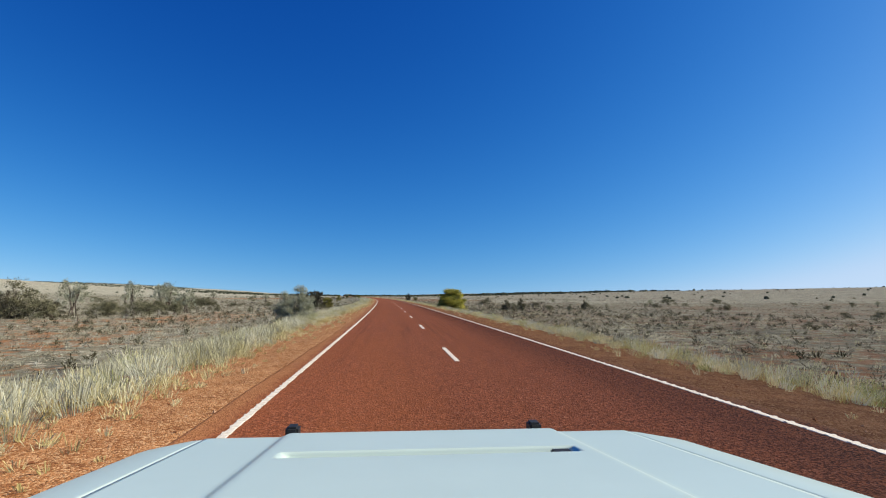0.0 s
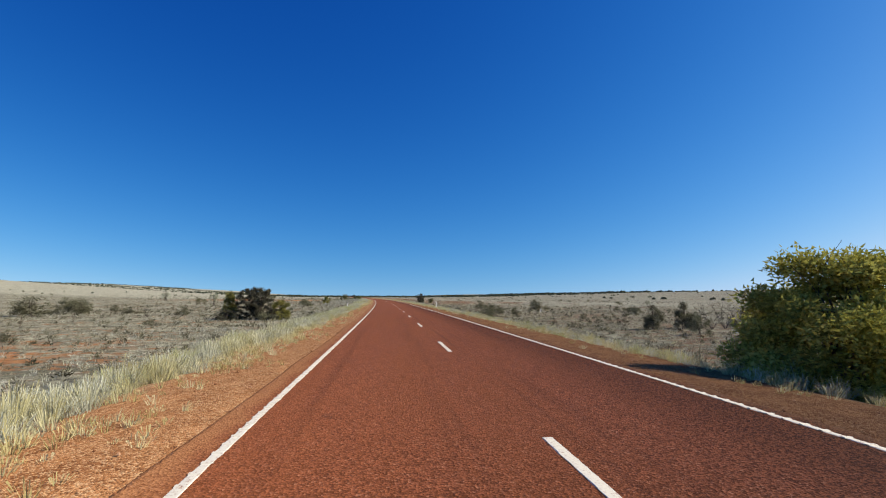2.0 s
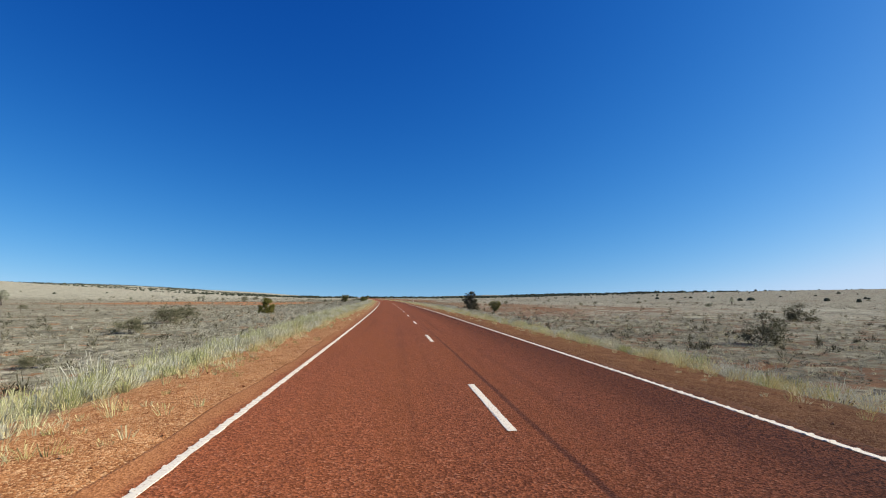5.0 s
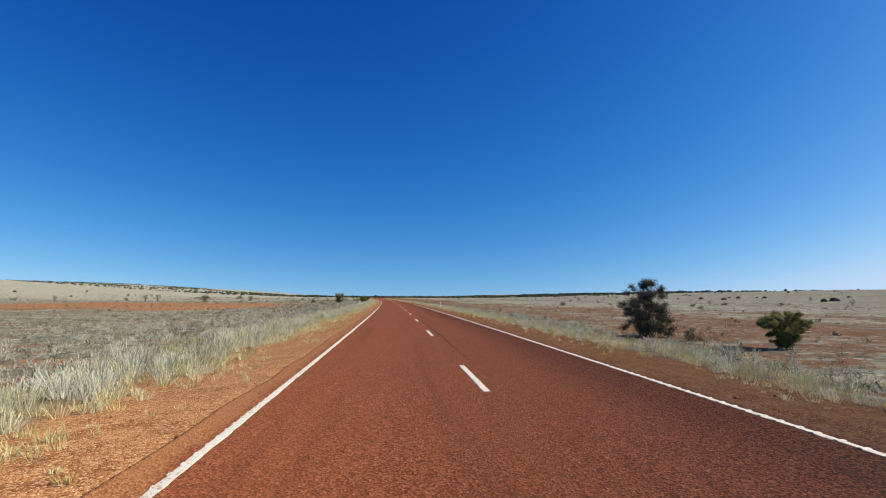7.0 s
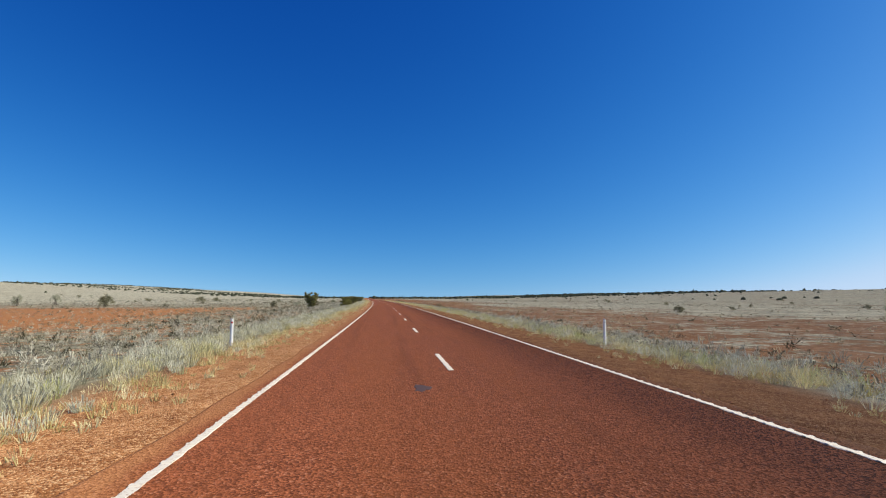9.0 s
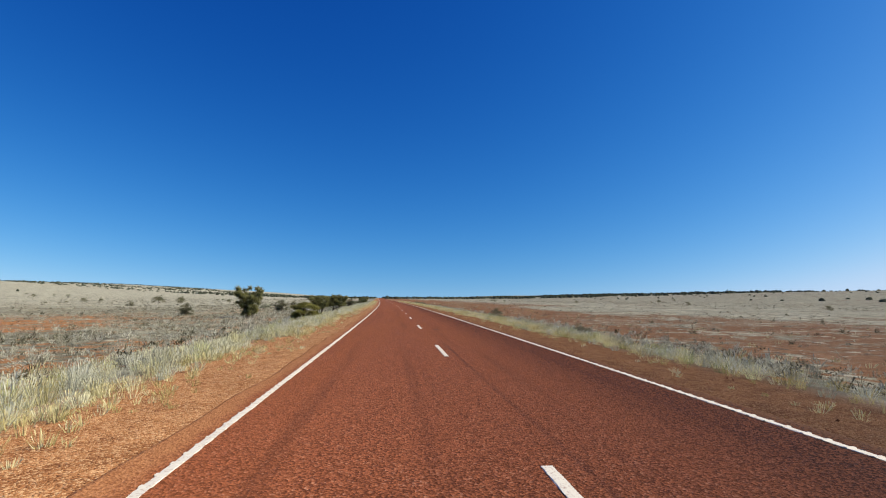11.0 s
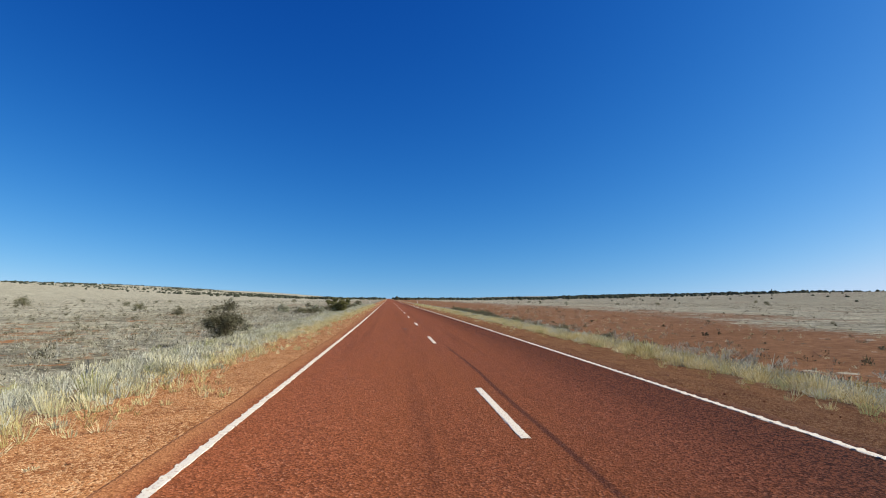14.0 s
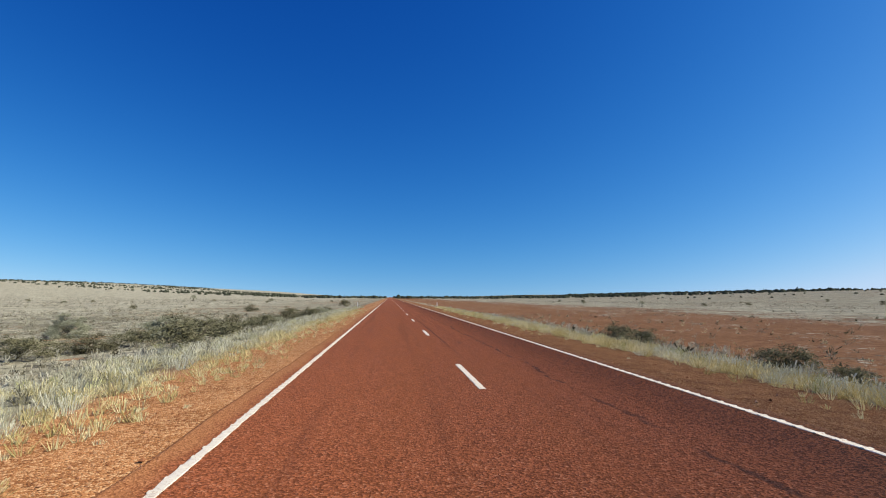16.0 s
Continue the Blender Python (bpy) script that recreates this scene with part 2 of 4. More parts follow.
def cushion_material(name, colours, grain=11.0, relief=0.09):
    """Dense small foliage seen from afar: the tint of each cushion, mottled by its twigs and gaps."""
    m = Mat(name)
    tint = m.n("Attribute", attribute_name="tint").outputs["Fac"]
    where = m.n("NewGeometry").outputs["Position"]
    twigs = m.noise(where, grain, 4.0, 0.7)
    fine = m.noise(where, grain * 3.7, 3.0, 0.7)
    v = m.math("ADD", m.math("MULTIPLY", tint, 0.55), m.math("ADD", m.math("MULTIPLY", m.ramp(twigs, 0.3, 0.7), 0.3), m.math("MULTIPLY", m.ramp(fine, 0.3, 0.7), 0.2)), True)
    ramp = m.n("ValToRGB", {0: v})
    e = ramp.color_ramp.elements
    while len(e) < len(colours):
        e.new(0.5)
    for i, col in enumerate(colours):
        e[i].position = i / (len(colours) - 1)
        e[i].color = c(*col)
    h = m.math("ADD", twigs, m.math("MULTIPLY", fine, 0.5))
    return m.end(ramp.outputs[0], rough=0.9, bump=h, strength=0.9, distance=relief, spec=0.03, dusty=0.6)


def bark_material(name, a, b):
    m = Mat(name)
    o = m.n("TexCoord").outputs["Object"]
    f = m.noise(m.scaled(o, 1, 1, 0.25), 18.0, 5.0, 0.6)
    return m.end(m.mix(m.ramp(f, 0.3, 0.7), c(*a), c(*b)), rough=0.9, bump=f, strength=0.6, distance=0.01, spec=0.1)


def paint_material(name, col, worn, amount=0.35, rough=0.6, scale=30.0):
    m = Mat(name)
    uv = m.n("TexCoord").outputs["Object"]
    f = m.noise(uv, scale, 5.0, 0.7)
    g = m.noise(uv, 0.7, 3.0)
    k = m.math("MULTIPLY", m.ramp(f, 0.5, 0.72), m.ramp(g, 0.25, 0.75, amount * 0.5, amount * 1.6))
    return m.end(m.mix(k, c(*col), c(*worn)), rough=rough, bump=f, strength=0.3, distance=0.004)


def plain_material(name, col, rough=0.5, metal=0.0, scale=20.0, vary=0.15):
    m = Mat(name)
    f = m.noise(m.n("TexCoord").outputs["Object"], scale, 4.0)
    lo = tuple(v * (1 - vary) for v in col)
    return m.end(m.mix(m.ramp(f, 0.3, 0.7), c(*lo), c(*col)), rough=rough, metal=metal, bump=f, strength=0.05, distance=0.002, spec=0.4)


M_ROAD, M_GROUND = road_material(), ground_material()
M_LINE = paint_material("worn_white_line_paint", (0.72, 0.65, 0.52), (0.33, 0.15, 0.09), 0.8, 0.7)
M_STRAW = foliage_material("dry_straw_grass", [(0.32, 0.27, 0.115), (0.48, 0.43, 0.22), (0.61, 0.56, 0.34), (0.7, 0.66, 0.46)], 0.2, soft=0.32)
M_GOLD = foliage_material("golden_dry_grass", [(0.34, 0.265, 0.095), (0.51, 0.415, 0.18), (0.63, 0.54, 0.28), (0.7, 0.63, 0.4)], 0.2, soft=0.32)
M_GREY = foliage_material("grey_dry_grass", [(0.26, 0.245, 0.155), (0.41, 0.395, 0.275), (0.53, 0.515, 0.385), (0.63, 0.615, 0.49)], 0.2, soft=0.32)
M_GREEN = foliage_material("yellow_green_grass", [(0.235, 0.24, 0.085), (0.38, 0.38, 0.15), (0.5, 0.49, 0.23), (0.6, 0.58, 0.34)], 0.2, soft=0.32)
M_SALT = foliage_material("grey_saltbush_leaves", [(0.055, 0.048, 0.031), (0.15, 0.132, 0.088), (0.33, 0.298, 0.205), (0.56, 0.52, 0.38)], 0.18, soft=0.22)
M_BLUE = foliage_material("soft_grey_bluebush_leaves", [(0.20, 0.187, 0.135), (0.34, 0.322, 0.243), (0.47, 0.448, 0.35), (0.62, 0.592, 0.478)], 0.2, soft=0.28)
M_WATTLE = foliage_material("yellow_green_leaves", [(0.10, 0.10, 0.025), (0.30, 0.29, 0.06), (0.55, 0.50, 0.11), (0.76, 0.68, 0.22)], 0.22, soft=0.3)
M_WATTLE_DULL = foliage_material("olive_broad_leaves", [(0.06, 0.06, 0.02), (0.15, 0.14, 0.04), (0.29, 0.26, 0.07), (0.40, 0.36, 0.12)], 0.3)
M_PALELEAF = foliage_material("pale_grey_green_leaves", [(0.16, 0.165, 0.10), (0.32, 0.325, 0.215), (0.47, 0.47, 0.33), (0.58, 0.57, 0.43)])
M_DARKLEAF = foliage_material("dark_grey_green_leaves", [(0.035, 0.031, 0.02), (0.08, 0.073, 0.048), (0.145, 0.132, 0.088), (0.24, 0.22, 0.15)], 0.15)
M_SCRUB = foliage_material("grey_green_scrub_leaves", [(0.065, 0.06, 0.033), (0.145, 0.138, 0.08), (0.24, 0.225, 0.13), (0.35, 0.32, 0.20)], 0.15)
M_OLIVE = foliage_material("olive_needle_leaves", [(0.085, 0.08, 0.03), (0.18, 0.172, 0.065), (0.29, 0.275, 0.115), (0.40, 0.375, 0.18)], 0.3)
M_BROWNLEAF = foliage_material("brown_green_leaves", [(0.05, 0.046, 0.027), (0.115, 0.107, 0.062), (0.20, 0.185, 0.11), (0.30, 0.275, 0.175)], 0.2)
M_FARLEAF = cushion_material("far_scrub_leaves", [(0.03, 0.034, 0.022), (0.05, 0.056, 0.036), (0.08, 0.086, 0.054)], 0.7, 0.8)
M_BRUSH = foliage_material("dark_brush_twigs", [(0.035, 0.031, 0.018), (0.085, 0.077, 0.045), (0.165, 0.15, 0.092), (0.28, 0.258, 0.17)], 0.15, soft=0.2)
M_BARK = bark_material("grey_brown_bark", (0.055, 0.042, 0.032), (0.17, 0.135, 0.105))
M_DEAD = bark_material("dry_dead_wood", (0.07, 0.055, 0.045), (0.20, 0.17, 0.14))
M_POST = paint_material("white_post_plastic", (0.80, 0.79, 0.75), (0.55, 0.42, 0.32), 0.25, 0.5, 14.0)


# ---- mesh helpers ----
RNG = np.random.default_rng(7)


def mesh_from(name, verts, faces, material, attrs=None, uv=None, smooth=False):
    """A mesh of equal-sided faces from arrays, with point attributes and an uv of each point."""
    me = bpy.data.meshes.new(name)
    verts, faces = np.asarray(verts, np.float32), np.asarray(faces, np.int32)
    n, k = faces.shape
    me.vertices.add(len(verts))
    me.vertices.foreach_set("co", verts.ravel())
    me.loops.add(n * k)
    me.loops.foreach_set("vertex_index", faces.ravel())
    me.polygons.add(n)
    me.polygons.foreach_set("loop_start", np.arange(0, n * k, k, dtype=np.int32))
    me.update(calc_edges=True)
    for key, values in (attrs or {}).items():
        at = me.attributes.new(key, "FLOAT", "POINT")
        at.data.foreach_set("value", np.asarray(values, np.float32).ravel())
    if uv is not None:
        layer = me.uv_layers.new(name="UVMap")
        layer.data.foreach_set("uv", np.asarray(uv, np.float32)[faces.ravel()].ravel())
    me.polygons.foreach_set("use_smooth", np.full(n, smooth))
    me.materials.append(material)
    me.validate()
    return me


def part(name, bm, material, parent=None, label=""):
    me = bpy.data.meshes.new(name)
    bm.to_mesh(me)
    bm.free()
    me.materials.append(material)
    ob = new(name, me)
    if parent:
        ob.parent = parent
    return tagged(ob, label)


def grid_faces(rows, cols):
    i = np.arange(rows - 1)[:, None] * cols + np.arange(cols - 1)[None, :]
    i = i.ravel()
    return np.stack([i, i + 1, i + cols + 1, i + cols], 1)


def wave(s, u, length, seed):
    """Smooth rolling values from -1 to 1."""
    k, total = 2 * np.pi / length, 0
    for j, (dx, dy) in enumerate(((1, 0.3), (-0.45, 0.9), (0.6, -0.75), (0.15, 1.1))):
        total = total + np.sin(k * (dx * s + dy * u) * (0.8 + 0.23 * j) + seed * 1.7 + j * 2.1)
    return total / 4


def step(v, a, b):
    w = np.clip((v - a) / (b - a), 0, 1)
    return w * w * (3 - 2 * w)


def ground_z(s, u):
    """Height of the ground: a low embankment that carries the road over the plain, low rises far off on both sides."""
    s, u = np.asarray(s, float), np.asarray(u, float)
    a = np.abs(u)
    depth = np.interp(s, [-50, 40, 100, 190, 240, 300, 400, 480, 800], [-1.3, -1.5, -2.0, -2.0, -1.1, -0.8, -1.0, -1.2, -1.2])
    z = np.interp(a, [0, 3.4, 3.8, 4.2, 5.2], [-0.08, -0.08, -0.018, -0.03, -0.10]) + step(a, 4.8, 14) * (depth + 0.1)
    z = z + step(a, 4, 9) * 0.05 * wave(s, u, 9, 1) + step(a, 10, 40) * 0.16 * wave(s, u, 45, 2)
    z = z + step(a, 60, 400) * 1.0 * wave(s, u, 400, 3)
    left = (57 - 9 * step(s, 900, 1700) + 9 * wave(s, u * 0, 900, 5)) * step(-u, 120, 1150)
    right = (28 + 7 * wave(s, u * 0, 1100, 8)) * step(u, 160, 1300)
    return z + left + right


def spot(s, u, sink=0.0):
    x, y = axis(s, u)
    return float(x), float(y), float(ground_z(s, u)) - sink


# ---- ground, road and its lines ----
def band_of(v, inner, full, outer, end):
    return step(v, inner, full) * (1 - step(v, outer, end))


def build_ground():
    s = np.concatenate([np.linspace(-4000, -200, 16), np.linspace(-150, -24, 15), np.arange(-20, 760, 2.5), np.linspace(762, 1200, 60), np.linspace(1215, 2200, 50), np.linspace(2260, 4700, 36)])
    half = np.concatenate([np.array([1.8, 3.4, 3.72, 4.2, 4.9, 5.4, 5.9, 6.5, 7.1, 7.7, 8.4, 9.2, 10]), np.linspace(11.2, 46, 26), np.geomspace(49, 4300, 52)])
    u = np.concatenate([-half[::-1], [0], half])
    S, U = np.meshgrid(s, u, indexing="ij")
    X, Y = axis(S, U)
    Z = ground_z(S, U)
    # dry cover: thin on the bare claypans, thick and pale on the later left paddock
    left, right = step(-U, 0, 1), step(U, 0, 1)
    bare_l = step(S, 318, 355) * (1 - step(S, 410, 480)) * step(-U, 22, 34) * (1 - step(-U, 85, 120))
    pale_l = np.maximum(step(S, 490, 580) * step(-U, 34, 60), 0.25 * step(-U, 70, 150) * step(S, 60, 160))
    bare_r = step(S, 215, 280) * step(U, 10, 18) * (1 - step(U, 24 + 6 * wave(S, U * 0, 60, 4), 85 - 37 * band_of(S, 430, 480, 530, 580))) * (0.6 + 0.4 * step(S, 430, 500))
    cover = 0.86 - right * 0.2 * (1 - step(S, 190, 260)) - left * (0.28 * band_of(-U, 17, 22, 32, 42) * (1 - step(S, 90, 150)) + 0.22 * band_of(-U, 8, 11, 20, 28) * band_of(S, 300, 330, 430, 470) + 0.85 * bare_l - 0.22 * pale_l) - right * (1.05 * bare_r - 0.38 * step(S, 225, 290) * wave(S * 0.22, U, 22, 9) * step(U, 12, 24)) + step(-U, 130, 240) * 0.25
    pale = left * (0.20 + 0.5 * pale_l + 0.22 * step(S, 480, 510) * step(-U, 8, 12)) + right * (-0.25 + 0.27 * step(S, 190, 260) + 0.2 * step(U, 24, 60) * (1 - 0.7 * step(U, 110, 260)) + 0.40 * step(S, 190, 260))
    orange = 0.12 + right * 0.45 * bare_r + left * (0.22 + 0.5 * band_of(-U, 17, 22, 36, 50) + 0.5 * bare_l + 0.35 * band_of(-U, 8, 11, 20, 28) * band_of(S, 300, 330, 430, 470))
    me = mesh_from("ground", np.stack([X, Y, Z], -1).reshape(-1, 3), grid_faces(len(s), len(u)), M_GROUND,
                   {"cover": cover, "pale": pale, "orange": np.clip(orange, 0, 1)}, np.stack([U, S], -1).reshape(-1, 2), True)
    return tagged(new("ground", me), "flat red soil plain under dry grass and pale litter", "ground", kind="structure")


def ribbon(name, us, zs, s, material, jitter=0.0):
    """A strip along the road with a given cross-section."""
    us, zs = np.asarray(us, float), np.asarray(zs, float)
    S, U = np.meshgrid(s, us, indexing="ij")
    if jitter:
        U = U + RNG.normal(0, jitter, U.shape)
    X, Y = axis(S, U)
    Z = np.broadcast_to(zs, X.shape)
    return mesh_from(name, np.stack([X, Y, Z], -1).reshape(-1, 3), grid_faces(len(s), len(us)), material, None, np.stack([U, S], -1).reshape(-1, 2), False)


def crown(u):
    return 0.012 * (1 - abs(u) / 4) * 2


def build_road():
    us = [-3.96, -3.88, -3.8, -2.6, -1.3, 0, 1.3, 2.6, 3.7, 3.78, 3.86]
    zs = [-0.12, -0.02, 0.0, crown(2.6), crown(1.3), crown(0), crown(1.3), crown(2.6), 0.0, -0.02, -0.12]
    s = np.concatenate([np.linspace(-600, -40, 15), np.arange(-36, 800, 0.5), np.linspace(804, 4000, 200)])
    S, U = np.meshgrid(s, np.array(us), indexing="ij")
    wob = 0.06 * wave(S, U * 0, 3.1, 1) + 0.05 * wave(S, U * 0, 11, 4)
    U = U + np.where(np.abs(U) > 3.65, wob * np.sign(U), 0)
    X, Y = axis(S, U)
    Z = np.broadcast_to(np.array(zs), X.shape)
    me = mesh_from("road", np.stack([X, Y, Z], -1).reshape(-1, 3), grid_faces(len(s), len(us)), M_ROAD, None, np.stack([U, S], -1).reshape(-1, 2), True)
    tagged(new("road", me), "two-lane red chip-seal highway, worn and patched", "road", kind="structure")


def build_edge_line(name, at):
    """A worn painted edge line with a raised rib every 0.3 m."""
    s = np.concatenate([np.arange(-20, 700, 0.18), np.linspace(700.5, 2500, 400)])
    z = crown(at) + 0.005
    gaps = ((233.6, 235.8), (424.6, 426.8), (545.2, 546.5)) if at < 0 else ((153.0, 154.4), (543.9, 545.0))
    me = ribbon(name, [at - 0.049, at - 0.045, at, at + 0.045, at + 0.049], [z - 0.006, z, z + 0.001, z, z - 0.006], s, M_LINE, 0.006)
    bm = bmesh.new()
    bm.from_mesh(me)
    worn_off = []
    for a, b in gaps:                               # the paint between the ribs is gone here
        (x, y0), (x2, y1) = axis(a, at), axis(b, at)
        worn_off += [f for f in bm.faces if y0 < f.calc_center_median().y < y1]
    bmesh.ops.delete(bm, geom=worn_off, context="FACES")
    bm.to_mesh(me)
    bm.free()
    line = tagged(new(name, me), "worn white painted edge line with raised ribs", "road marking", kind="structure")
    r = np.arange(-10, 640, 0.3)
    r = r + RNG.normal(0, 0.01, len(r))
    ds, du = np.array([-0.035, 0.035, 0.035, -0.035] * 2), np.array([-0.053, -0.053, 0.053, 0.053] * 2)
    ds[4:] *= 0.55
    S, U = r[:, None] + ds, at + du + RNG.normal(0, 0.002, (len(r), 8))
    X, Y = axis(S, U)
    Z = np.broadcast_to(z + np.array([0.0] * 4 + [0.009] * 4), X.shape)
    cube = np.array([[4, 5, 6, 7], [0, 1, 5, 4], [1, 2, 6, 5], [2, 3, 7, 6], [3, 0, 4, 7]])
    faces = (np.arange(len(r))[:, None, None] * 8 + cube).reshape(-1, 4)
    ribs = new("rib", mesh_from("ribs", np.stack([X, Y, Z], -1).reshape(-1, 3), faces, M_LINE))
    ribs.parent = line
    tagged(ribs, kind="stuff")


def build_dashes():
    line = tagged(new("centre_line"), "broken white centre line of long painted dashes", "road marking", kind="structure")
    n, half = 30, 1.6
    rows = np.linspace(-half, half, n)
    cols = np.array([-0.06, -0.055, 0, 0.055, 0.06])
    Y, X = np.meshgrid(rows, cols, indexing="ij")
    X = X + RNG.normal(0, 0.004, X.shape)
    Z = np.broadcast_to(np.array([-0.004, 0.004, 0.005, 0.004, -0.004]), X.shape)
    me = mesh_from("dash", np.stack([X, Y, Z], -1).reshape(-1, 3), grid_faces(n, 5), M_LINE)
    for k in range(-1, 100):
        s = DASH_AT + 12 * k
        ob = new("dash", me)
        ob.parent = line
        x, y = axis(s, 0.0)
        ob.matrix_basis = pose(float(x), float(y), crown(0) + 0.003, 0, 0, math.degrees(turn_of(s)))


DASH_AT = 11.9 + 1.6


# ---- grass and low cover ----
def tufts(name, s, u, height, spread, blades, width, material, label, tint=None, fan_out=30.0, plume=0.4):
    """Many dense tussocks of fine stalks in one mesh, each fanning out from its foot by up to fan_out degrees; a share of the stalks, plume, widens to a soft seed head. s, u, height, spread and tint are arrays, one value a tussock."""
    n = len(s)
    x, y = axis(s, u)
    z = ground_z(s, u) - 0.02
    tint = RNG.random(n) if tint is None else tint
    ang = RNG.random((n, blades)) * 2 * np.pi
    rad = np.sqrt(RNG.random((n, blades)))
    foot = rad * spread[:, None] * 0.36
    base = np.stack([x[:, None] + np.cos(ang) * foot, y[:, None] + np.sin(ang) * foot, np.broadcast_to(z[:, None], foot.shape)], -1)
    tilt = np.radians(fan_out) * np.clip(rad * 0.9 + RNG.normal(0, 0.15, rad.shape), 0, 1.2)
    lean = RNG.normal(0, 0.12, (n, 1, 2))
    long = height[:, None] * (0.68 + 0.36 * RNG.random((n, blades))) * (1.0 - 0.16 * rad ** 2)
    way = np.stack([np.cos(ang) * np.sin(tilt) + lean[..., 0], np.sin(ang) * np.sin(tilt) + lean[..., 1], np.cos(tilt)], -1)
    head = RNG.random((n, blades)) < plume
    base = base + way * np.where(head, 0.42 * long, 0)[..., None]
    long = np.where(head, 0.6 * long, long)
    face = RNG.random((n, blades)) * np.pi
    w = width * (0.6 + 0.8 * RNG.random((n, blades))) * 0.5
    off = np.stack([np.cos(face) * w, np.sin(face) * w, 0.3 * w], -1)
    tip = base + way * long[..., None] - np.array([0, 0, 1.0]) * (0.10 * long * np.sin(tilt))[..., None]
    head = head[..., None]
    v = np.stack([np.where(head, base, base - off), np.where(head, tip - off, base + off), np.where(head, tip + off, tip)], 2).reshape(-1, 3)
    f = np.arange(len(v)).reshape(-1, 3)
    tv = np.repeat(np.clip(tint[:, None] + RNG.normal(0, 0.08, (n, blades)), 0, 1).ravel(), 3)
    return tagged(new(name, mesh_from(name, v, f, material, {"tint": tv})), label, "grass", kind="stuff")


def scatter(n, s0, s1, u0, u1):
    return RNG.uniform(s0, s1, n), RNG.uniform(u0, u1, n)


def keep(s, u, chance):
    k = RNG.random(len(s)) < chance
    return s[k], u[k]


def clump(s, u, size, seed):
    """Patchiness from 0 to 1."""
    return np.clip(0.5 + 0.8 * wave(s, u, size, seed) + 0.35 * wave(s, u, size * 0.37, seed + 3), 0, 1)


def band(a, inner, full, outer, end):
    return step(a, inner, full) * (1 - step(a, outer, end))


def build_verge_grass():
    # tall pale grass behind the left shoulder
    s, u = scatter(30000, -8, 640, -13.5, -4.9)
    a = -u - 5.7 - 0.45 * wave(s, u * 0, 23, 2) - 0.25 * wave(s, u * 0, 7, 5)
    wide = step(s, 480, 500)
    k = RNG.random(len(s)) < band(a, -0.2, 0.5, 2.0 + 1.5 * wide, 5.0 + 2.6 * wide) * (0.28 + 0.72 * clump(s, u, 6, 1))
    s, u, a, wide = s[k], u[k], a[k], wide[k]
    h = RNG.uniform(0.40, 0.72, len(s)) * (1.1 - 0.28 * step(s, 250, 310) - 0.16 * wide) * (0.62 + 0.5 * clump(s, u, 3.1, 7)) * (0.42 + 0.58 * step(a, -0.1, 1.0))
    sort = RNG.random(len(s)) + 0.25 * (1 - step(a, 0.1, 0.9))
    green = band(s, 85, 110, 225, 260) * 0.32 + 0.08
    grey = 0.50 + 0.24 * band(s, 235, 270, 380, 410) + 0.26 * wide
    pick = np.where(sort < green, 0, np.where(sort < green + grey, 1, 2))
    for k, (mat, label) in enumerate(((M_GREEN, "yellow-green roadside grass tussocks"), (M_GREY, "grey weathered roadside grass tussocks"), (M_STRAW, "pale dry straw roadside grass tussocks"))):
        q = pick == k
        tufts("verge_grass", s[q], u[q], h[q], 0.16 + h[q] * RNG.uniform(0.45, 0.8, q.sum()), 78, 0.0115, mat, label, fan_out=(28, 32, 30)[k], plume=0.5)
    # the right verge, shorter, in rounded mounds, and more golden towards the end
    s, u = scatter(18000, -8, 640, 5.3, 10)
    a = u - 5.9 - 0.35 * wave(s, u * 0, 27, 6) + 0.25 * step(s, 430, 460)
    k = RNG.random(len(s)) < band(a, -0.3, 0.3, 1.3, 3.2) * (0.25 + 0.75 * clump(s, u, 4, 4)) * (1 - 0.5 * step(s, 400, 450) - 0.5 * band(s, 225, 250, 300, 330))
    s, u, a = s[k], u[k], a[k]
    h = RNG.uniform(0.30, 0.56, len(s)) * (0.65 + 0.5 * clump(s, u, 3.3, 5)) * (0.5 + 0.5 * step(a, -0.1, 0.8)) * (1 - 0.08 * step(s, 400, 450))
    sort = RNG.random(len(s))
    gold = 0.34 + 0.42 * step(s, 400, 450)
    pick = np.where(sort < gold, 0, np.where(sort < gold + 0.26, 1, 2))
    for k, (mat, label) in enumerate(((M_GOLD, "golden dry grass tussocks beside the road"), (M_GREEN, "yellow-green grass tussocks beside the road"), (M_GREY, "grey dry grass tussocks beside the road"))):
        q = pick == k
        tufts("verge_grass", s[q], u[q], h[q], 0.16 + h[q] * RNG.uniform(0.5, 0.9, q.sum()), 66, 0.0115, mat, label, fan_out=(46, 34, 38)[k], plume=0.5)
    # a close row of round golden tussocks along the last stretch, paler behind
    s, u = scatter(3400, 405, 640, 5.6, 8.6)
    a = u - 5.85 - 0.2 * wave(s, u * 0, 19, 6)
    k = RNG.random(len(s)) < band(a, -0.1, 0.25, 1.7, 2.6) * (0.45 + 0.55 * clump(s, u, 2.6, 14))
    s, u, a = s[k], u[k], a[k]
    h = RNG.uniform(0.26, 0.46, len(s)) * (0.6 + 0.4 * step(a, 0, 0.7))
    q = RNG.random(len(s)) < 0.85 - 0.6 * step(a, 0.5, 1.5)
    for q, mat, label in ((q, M_GOLD, "rounded golden grass tussocks in a close row"), (~q, M_GREY, "pale grey grass tussocks in a close row")):
        tufts("verge_grass", s[q], u[q], h[q], 0.2 + h[q] * RNG.uniform(0.7, 1.1, q.sum()), 110, 0.0125, mat, label, fan_out=50, plume=0.5)
